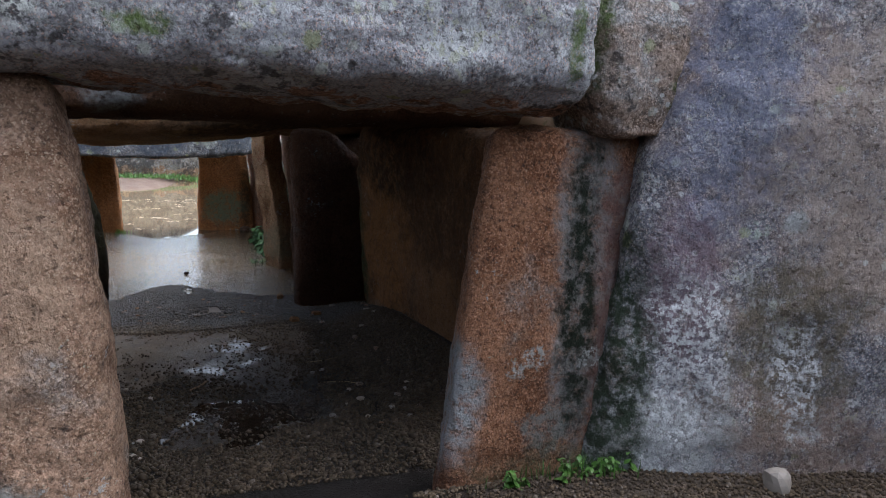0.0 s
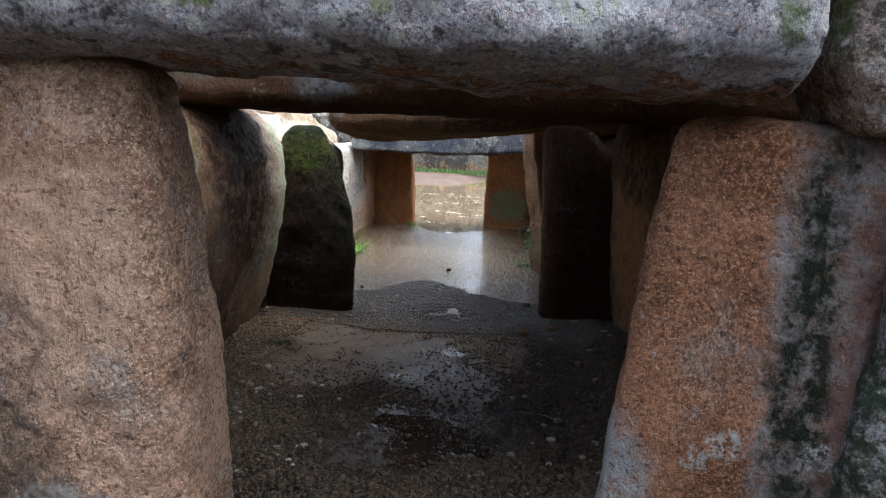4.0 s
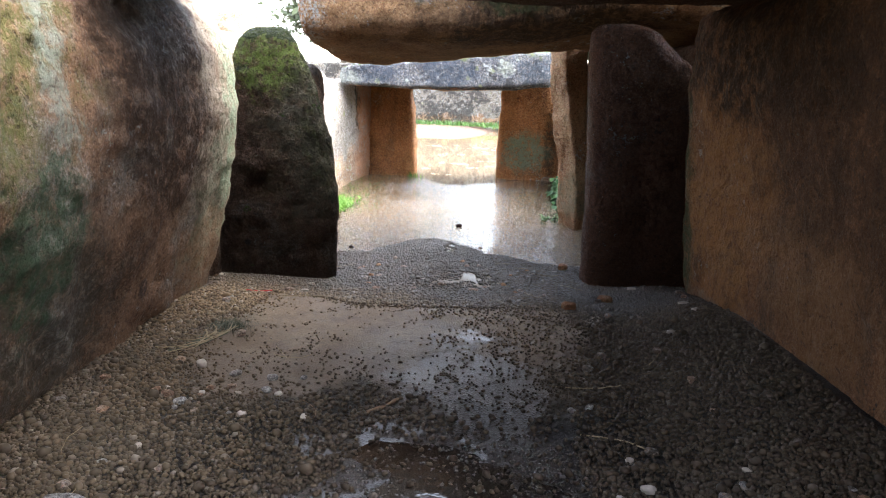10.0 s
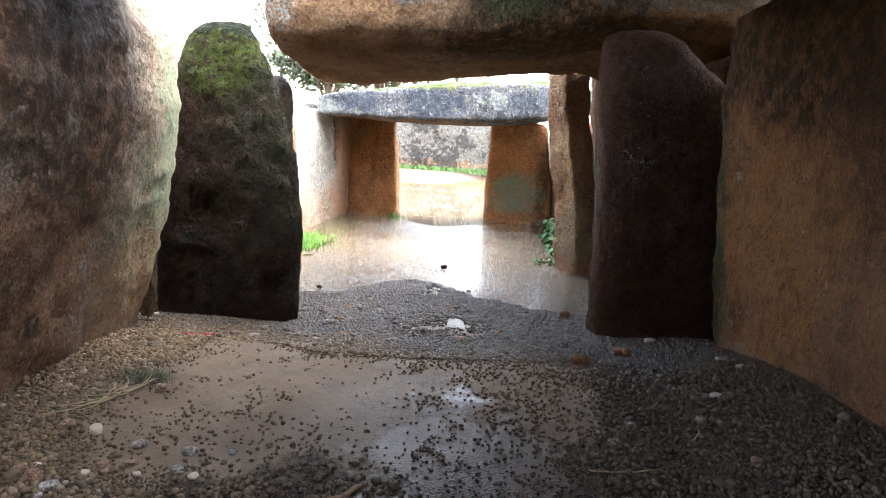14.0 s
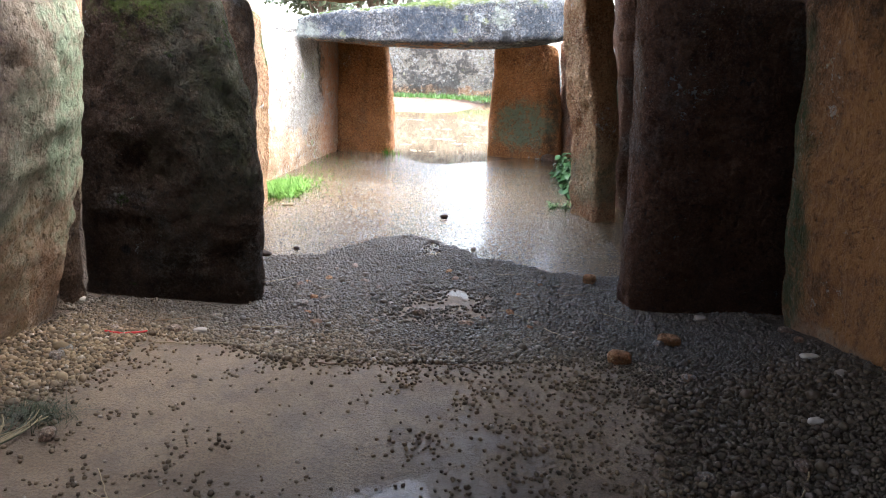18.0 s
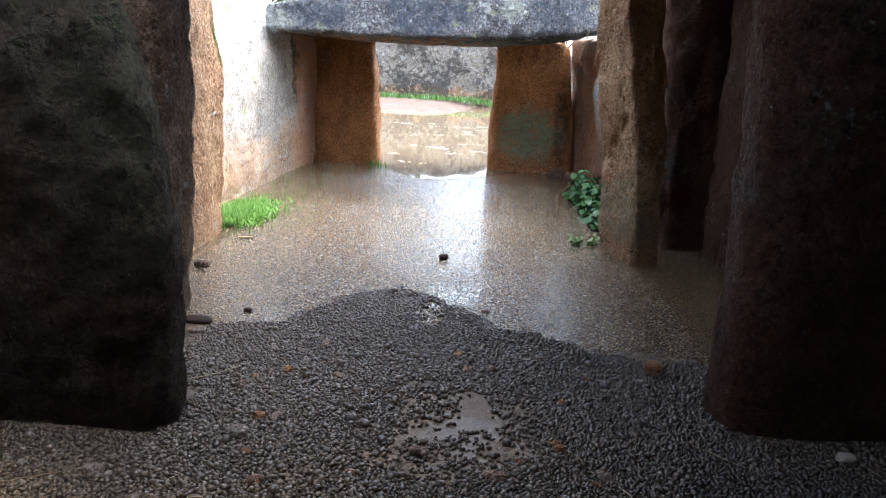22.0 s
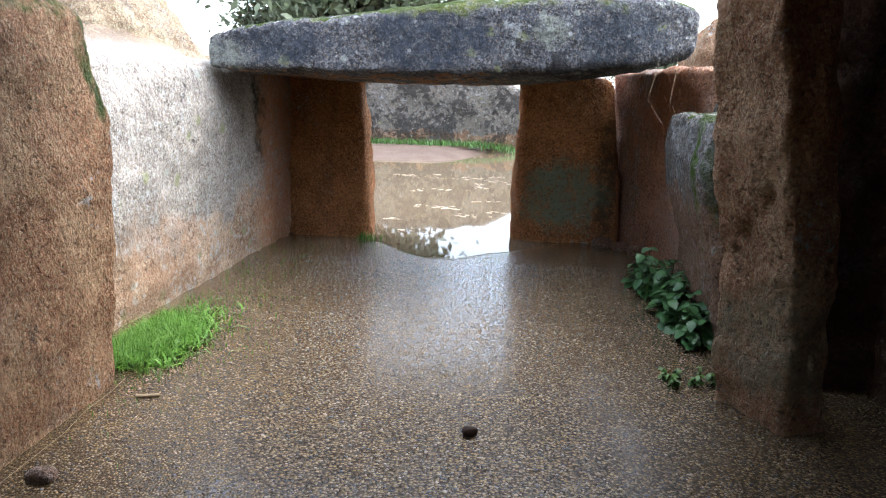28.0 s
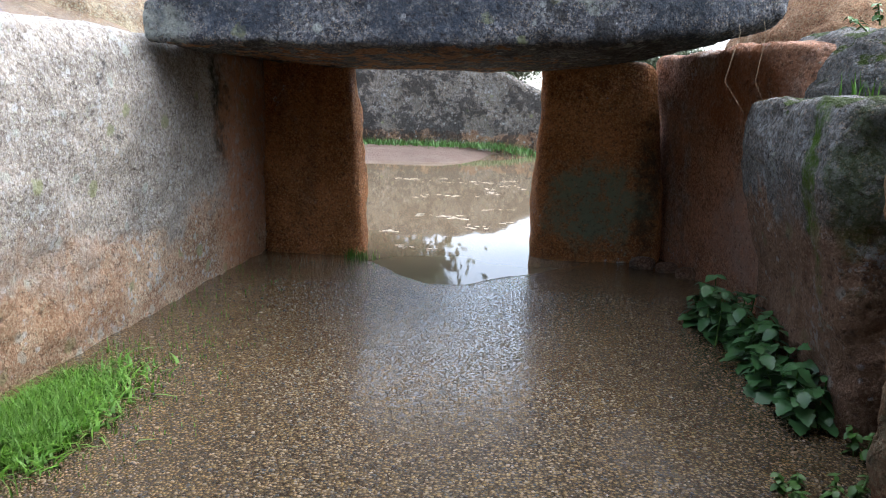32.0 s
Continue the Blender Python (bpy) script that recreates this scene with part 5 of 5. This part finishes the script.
for k in range(60):
    small_stone(rng.uniform(-0.32, 0.62) if k < 42 else rng.uniform(1.6, 2.4), rng.uniform(4.25, 5.5), rng.uniform(0.009, 0.02), seed=60 + k, turn=rng.uniform(0, 180), facets=2, flat=0.6,
                label="small pale pebble lying among dark gravel", material=(M_GREY_STONE, M_WHITE_STONE, M_PEBBLE_STONE)[k % 3])
for k in range(22):
    small_stone(random.uniform(-0.3, 0.2) if k % 2 else random.uniform(1.7, 2.4), random.uniform(4.6, 7.0), random.uniform(0.012, 0.022), seed=30 + k, turn=random.uniform(0, 180),
                label="small grey-brown stone on the gravel", material=M_WHITE_STONE if k % 9 == 0 else None)


def strand(name, points, radius, material, label, category, sides=5):
    """A twig, straw or cord: a thin tube through its points."""
    cu = bpy.data.curves.new(name, "CURVE")
    cu.dimensions, cu.bevel_depth, cu.bevel_resolution, cu.use_fill_caps = "3D", radius, 1, True
    sp = cu.splines.new("POLY")
    sp.points.add(len(points) - 1)
    for q, p in zip(sp.points, points):
        q.co = (*p, 1)
    tmp = bpy.data.objects.new(name, cu)
    me = bpy.data.meshes.new_from_object(tmp)
    me.name = name
    bpy.data.objects.remove(tmp), bpy.data.curves.remove(cu)
    me.materials.append(material) if not me.materials else None
    me.materials[0] = material
    me.polygons.foreach_set("use_smooth", [True] * len(me.polygons))
    return tagged(new(name, me), label, category)


def lying(x, y, length, turn, bend=0.2, n=9, lift=0.006):
    """Points of a thin thing that lies on the floor."""
    out = []
    for k in range(n):
        s = (k / (n - 1) - 0.5) * length
        a = radians(turn) + bend * (k / (n - 1) - 0.5)
        px, py = x + s * math.cos(a) + random.uniform(-1, 1) * length * 0.012, y + s * math.sin(a)
        out.append((px, py, max(height_at(px, py), 0.0) + lift + random.uniform(0, 0.004)))
    return out


strand("twig", lying(0.886, 5.33, 0.16, 50), 0.008, M_TWIG, "short dark twig beside the puddle", "twig")
for px, py, ln, tn in ((0.72, 4.62, 0.12, 70), (0.66, 4.6, 0.1, 80), (0.45, 4.85, 0.12, -30), (0.75, 6.45, 0.16, 15), (1.15, 6.5, 0.14, -30), (0.2, 6.55, 0.25, 12), (0.6, 6.62, 0.12, 40), (1.7, 5.6, 0.3, 12), (1.35, 7.2, 0.22, -55), (0.02, 6.85, 0.18, 35),
                       (1.75, 5.2, 0.25, -20), (2.0, 5.9, 0.2, 60), (0.95, 6.7, 0.1, -5), (0.2, 7.6, 0.2, 50), (1.5, 6.95, 0.2, -45)):
    strand("twig", lying(px, py, ln, tn, random.uniform(-0.5, 0.5)), random.uniform(0.0016, 0.003), M_TWIG if ln < 0.2 else M_STRAW, "thin dry twig lying on the floor", "twig")
for k in range(18):
    strand("straw", lying(-0.07 + 0.006 * k, 5.76 + 0.006 * k + rng.normal(0, 0.02), 0.2 + 0.1 * rng.uniform(), 66 + rng.normal(0, 14), 0.8, lift=0.006 + 0.002 * (k % 6)), 0.002, M_STRAW if k % 3 else M_WITHERED, "dry grass straw in a loose wisp on the gravel", "straw").update_tag()
for k in range(34):
    px, py = rng.uniform(0.3, 1.8), rng.uniform(6.85, 8.0)
    small_stone(px, py, rng.uniform(0.009, 0.017), seed=130 + k, turn=rng.uniform(0, 180), facets=2, flat=rng.uniform(0.45, 0.8), long=rng.uniform(1.0, 1.8), sink=0.0,
                label="small loose stone lying on the wet gravel", material=M_ORANGE_STONE if k % 4 == 0 else M_PEBBLE_STONE)
for k in range(26):
    px, py = (rng.uniform(0.2, 1.9), rng.uniform(6.5, 8.0)) if k < 16 else (rng.uniform(-0.2, 2.2), rng.uniform(4.3, 6.3))
    strand("straw", lying(px, py, rng.uniform(0.05, 0.2), rng.uniform(0, 180), rng.uniform(-0.9, 0.9), lift=0.016), 0.0011, M_STRAW if k % 3 else M_TWIG, "thin dry straw lying on the gravel", "straw")
strand("red_cord", lying(-0.07, 6.62, 0.16, 10, 0.8), 0.004, M_CORD, "short scrap of red cord on the gravel", "cord")
strand("root", lying(-0.43, 9.0, 1.2, 91, 0.1), 0.001, M_STRAW, "pale thin root along the foot of the wall slab", "root")
strand("stick", lying(-0.305, 9.45, 0.08, 20), 0.007, M_STRAW, "short pale stick at the edge of the grass", "stick")


def blade_bundle(name, spots, material, label, height, width, rng, category="grass", lean=0.5, curl=3):
    """Many grass blades in one mesh: tapered, bent strips."""
    vs, fs = [], []
    zs = heights(spots)
    for n, (bx, by) in enumerate(spots):
        h, w, a = height * rng.uniform(0.5, 1.15), width * rng.uniform(0.6, 1.2), rng.uniform(0, 6.283)
        out = lean * rng.uniform(0.1, 1.0)
        zb = zs[n]
        dx, dy = math.cos(a), math.sin(a)
        base = len(vs)
        for k in range(4):
            s = k / 3
            reach, up = h * out * s * s, h * s * (1 - 0.25 * out * s)
            half = w * (1 - s) ** 0.7 / 2
            for sg in (-1, 1):
                vs.append((bx + dx * reach - dy * half * sg, by + dy * reach + dx * half * sg, zb + up))
        for k in range(3):
            fs.append((base + 2 * k, base + 2 * k + 1, base + 2 * k + 3, base + 2 * k + 2))
    return tagged(new(name, raw_mesh(name, np.array(vs), np.array(fs), material)), label, category, kind="stuff")


spots = [(rng.normal(0.02, 0.045), rng.normal(5.98, 0.03)) for k in range(420)]
blade_bundle("grass", spots, M_WITHERED, "dark withered grass bunch lying on the gravel", 0.045, 0.003, rng, lean=3.5)
spots = []
while len(spots) < 5200:
    gx, gy = rng.uniform(-0.72, -0.2), rng.uniform(9.6, 10.9)
    d = ((gx + 0.57) / 0.14) ** 2 + ((gy - 9.98) / 0.32) ** 2
    if rng.uniform() < math.exp(-d * 1.3) and gx > (-0.44 if gy < 9.68 else -0.68):
        spots.append((gx, gy))
blade_bundle("grass", spots, M_GRASS, "bright green tuft of grass in the shallow water", 0.07, 0.0045, rng, lean=2.0)
spots = [(rng.normal(-0.52, 0.09), rng.normal(10.0, 0.2)) for k in range(1500)]
blade_bundle("grass", [s for s in spots if s[0] > -0.68 and s[1] > 9.68], M_GRASS, "small round clover leaves among the grass", 0.045, 0.014, rng, lean=2.6)
spots = [(rng.normal(-0.42, 0.14), rng.normal(10.2, 0.4)) for k in range(900)]
blade_bundle("grass", [s for s in spots if s[0] > -0.66], M_GRASS, "thin grass spreading into the shallow water", 0.022, 0.004, rng)
spots = [(rng.normal(0.0, 0.05), rng.normal(12.48, 0.04)) for k in range(120)]
blade_bundle("grass", spots, M_GRASS, "small grass tuft at the foot of the pillar", 0.08, 0.006, rng)
spots = [(rng.uniform(-0.6, 0.05), rng.normal(12.3, 0.07)) for k in range(160)]
blade_bundle("grass", spots, M_STRAW, "sparse dry grass before the pillar", 0.06, 0.003, rng)
spots = [(rng.uniform(-0.7, -0.2), rng.uniform(10.6, 12.2)) for k in range(240)]
blade_bundle("grass", [s for s in spots if s[0] < -0.48 or rng.uniform() < 0.3], M_GRASS, "thin grass along the foot of the pale slab", 0.03, 0.004, rng)
spots = [(rng.uniform(-6, 6), 21.85 - abs(rng.normal(0, 0.3))) for k in range(5200)]
blade_bundle("grass", spots, M_WEED, "strip of green grass along the kerb slab", 0.13, 0.02, rng, lean=1.0)
spots = [(rng.normal(2.45, 0.2), rng.normal(3.38, 0.06)) for k in range(110)]
blade_bundle("grass", spots, M_WEED, "sparse dark grass at the foot of the portal", 0.10, 0.006, rng)
spots = [(rng.uniform(2.2, 2.75), rng.uniform(10.9, 11.3)) for k in range(260)]
vgrass = blade_bundle("grass", spots, M_GRASS, "grass growing between the broken stones", 0.12, 0.007, rng)
vgrass.location.z = 1.06


# ---- leafy plants ----
def leaf_mesh(name, length, width, material, notch=0.12):
    """A toothed leaf with a folded midrib and a short stalk."""
    vs, fs = [], []
    n = 9
    for k in range(n):
        s = k / (n - 1)
        half = width / 2 * math.sin(math.pi * min(s * 0.93 + 0.07, 1.0)) ** 0.8 * (1 + (notch if k % 2 else -notch))
        z = -0.35 * length * s * s
        vs += [(s * length, -half, z + 0.18 * half), (s * length, 0, z), (s * length, half, z + 0.18 * half)]
    for k in range(n - 1):
        a = 3 * k
        fs += [(a, a + 3, a + 4, a + 1), (a + 1, a + 4, a + 5, a + 2)]
    me = bpy.data.meshes.new(name)
    me.from_pydata(vs, [], fs)
    me.materials.append(material)
    me.polygons.foreach_set("use_smooth", [True] * len(me.polygons))
    return me


def plant(name, spots, leaf, label, stem_material, rng, tall, category="plant"):
    """A clump: thin stems, each with whorls of leaves."""
    bx, by = np.mean([s[0] for s in spots]), np.mean([s[1] for s in spots])
    root = new(name)
    root.location = (bx, by, max(height_at(bx, by), 0.0))
    bpy.context.view_layer.update()
    tagged(root, label, category)
    for sx, sy in spots:
        h = tall * rng.uniform(0.55, 1.1)
        lx, ly = rng.normal(0, 0.03), rng.normal(0, 0.03)
        st = strand("stem", [(sx - bx, sy - by, -0.01), (sx - bx + lx * 0.5, sy - by + ly * 0.5, h * 0.5), (sx - bx + lx, sy - by + ly, h)], 0.003, stem_material, "", "")
        st.parent = root
        for key in ("label", "category"):
            if key in st:
                del st[key]
        for lev in range(5):
            s = 0.2 + 0.8 * lev / 4
            a0 = rng.uniform(0, 6.283)
            for j in range(2 if lev < 4 else 3):
                ob = new("leaf", leaf)
                ob.parent = root
                k = rng.uniform(0.6, 1.15) * (1.1 - 0.35 * s)
                m = pose(sx - bx + lx * s, sy - by + ly * s, h * s, rng.uniform(-20, 20), rng.uniform(-15, 25), math.degrees(a0) + j * (180 if lev < 4 else 120) + rng.uniform(-25, 25))
                ob.matrix_basis = m @ Matrix.Diagonal((k, k, k, 1))
    return root


NETTLE_LEAF = leaf_mesh("leaf", 0.088, 0.066, M_NETTLE, 0.16)
WEED_LEAF = leaf_mesh("leaf", 0.036, 0.026, M_WEED, 0.03)
spots = [(1.90 - 0.10 * rng.uniform(-0.6, 1.0), 11.40 - 1.1 * k / 45 + rng.normal(0, 0.03)) for k in range(46)]
plant("nettle", spots[:23], NETTLE_LEAF, "leafy dark green nettles at the foot of the slab", M_WEED, rng, 0.22)
plant("nettle", spots[23:], NETTLE_LEAF, "leafy green nettles before the broken slab", M_WEED, rng, 0.20)
plant("weed", [(rng.normal(1.66, 0.05), rng.normal(9.86, 0.03)) for k in range(5)], WEED_LEAF, "low green weed in the wet gravel", M_WEED, rng, 0.05)
plant("weed", [(rng.normal(1.84, 0.03), rng.normal(9.86, 0.03)) for k in range(3)], WEED_LEAF, "low green weed beside the rough jamb", M_WEED, rng, 0.06)
plant("weed", [(rng.normal(1.95, 0.02), rng.normal(10.12, 0.03)) for k in range(3)], WEED_LEAF, "small weed under the broken slab", M_WEED, rng, 0.10)
for wx in (2.12, 2.32, 2.5, 2.66, 2.86):
    plant("weed", [(wx + rng.normal(0, 0.05), 3.36 + rng.normal(0, 0.04)) for k in range(4)], WEED_LEAF, "small dark green weed at the foot of the portal stones", M_WEED, rng, 0.08)
ivy = plant("weed", [(2.32 + rng.normal(0, 0.05), 11.05 + rng.normal(0, 0.05)) for k in range(4)], WEED_LEAF, "green leaves growing on the broken block", M_WEED, rng, 0.08)
ivy.location.z = 1.34
for k in range(2):
    vx = 1.80 + 0.06 * k + rng.normal(0, 0.02)
    strand("dry_stem", [(vx, 11.12, 1.36), (vx - 0.02, 11.02, 1.30), (vx - 0.03 + rng.normal(0, 0.02), 11.0, 1.12), (vx + rng.normal(0, 0.04), 11.0, 1.0 - 0.06 * (k % 3))], 0.0008, M_STRAW,
           "thin dry stem hanging from the lintel", "dry stem")

# ---- on the water ----
small_stone(0.868, 9.30, 0.020, M_DEADLEAF, "crumpled dark brown dead leaf on the wet gravel", flat=0.75, long=1.25, seed=29, turn=15, name="dead_leaf", sink=0.1)
vs, fs = [], []
rafts = [(rng.uniform(-0.4, 1.6), rng.uniform(12.6, 17.4), rng.uniform(0.05, 0.28)) for k in range(34)]
for rx, ry, rl in rafts:
    for k in range(int(3 + rl * 42)):
        fx, fy, r = rx + rng.normal(0, rl * 0.55), ry + rng.normal(0, 0.035 + 0.1 * rl), rng.uniform(0.004, 0.022)
        base = len(vs)
        for j in range(8):
            a = j * math.pi / 4
            q = r * rng.uniform(0.4, 1.4)
            vs.append((fx + 1.7 * q * math.cos(a), fy + 0.9 * q * math.sin(a), 0.004))
        fs.append([base + j for j in range(8)])
foam = tagged(new("foam", raw_mesh("foam", np.array(vs), np.array(fs), M_FOAM, False)), "pale streaks of scum floating on the pool", "scum", kind="stuff")


# ---- trees behind the kerb ----
def tree(x, y, tall, spread_r, label, rng, leaves=9000, base=0.0):
    root = new("tree")
    root.location = (x, y, base)
    tagged(root, label, "tree")
    pts = [(0, 0, -0.2), (0.1, 0.0, tall * 0.2), (-0.05, 0.1, tall * 0.45)]
    vs, fs = [], []

    def limb(p, q, r0, r1):
        p, q = Vector(p), Vector(q)
        z = (q - p).normalized()
        u = z.orthogonal().normalized()
        v = z.cross(u)
        b = len(vs)
        for c, r in ((p, r0), (q, r1)):
            for j in range(7):
                a = j * 2 * math.pi / 7
                vs.append(tuple(c + u * r * math.cos(a) + v * r * math.sin(a)))
        for j in range(7):
            i = (j + 1) % 7
            fs.append((b + j, b + i, b + 7 + i, b + 7 + j))

    limb(pts[0], pts[1], 0.05 * tall, 0.04 * tall), limb(pts[1], pts[2], 0.04 * tall, 0.028 * tall)
    tips = []
    for k in range(11):
        a = k * 2.4
        e = (math.cos(a) * spread_r * rng.uniform(0.35, 0.85), math.sin(a) * spread_r * rng.uniform(0.35, 0.85), tall * rng.uniform(0.5, 0.9))
        s = pts[2] if k % 2 else pts[1]
        limb(s, e, 0.014 * tall, 0.004 * tall)
        tips.append(e)
    trunk = mesh_object("trunk", vs, fs, M_BARK, True, root)
    lv, lf = [], []
    for k in range(leaves):
        c = np.array(tips[k % len(tips)]) + rng.normal(0, 1, 3) * np.array((0.24, 0.24, 0.12)) * spread_r
        if (k // 60) % 5 == 0:
            c = c * np.array((0.7, 0.7, 1.0)) + np.array((0, 0, 0.05 * tall))
        r = 0.15 * rng.uniform(0.6, 1.4)
        d1 = rng.normal(0, 1, 3)
        d1 /= np.linalg.norm(d1)
        d2 = np.cross(d1, rng.normal(0, 1, 3))
        d2 /= np.linalg.norm(d2)
        b = len(lv)
        lv += [c - d1 * r, c + d2 * r * 0.45, c + d1 * r, c - d2 * r * 0.45]
        lf.append((b, b + 1, b + 2, b + 3))
    crown = new("crown", raw_mesh("crown", np.array(lv), np.array(lf), M_TREE, False))
    crown.parent = root
    return root


tree(-2.9, 28.0, 5.6, 2.7, "broad grey-green oak close behind the kerb slab", rng, base=0.3)
tree(-7.5, 40.0, 6.0, 3.2, "grey-green oak standing in the open ground", rng, base=0.3)
tree(8.0, 78.0, 6.5, 4.4, "distant grey-green oak beyond the field", rng, base=0.35)
tree(16.0, 80.0, 6.5, 4.4, "distant grey-green oak beyond the field", rng, base=0.35)
tree(1.0, 84.0, 6.0, 4.4, "distant grey-green oak beyond the field", rng, base=0.35)
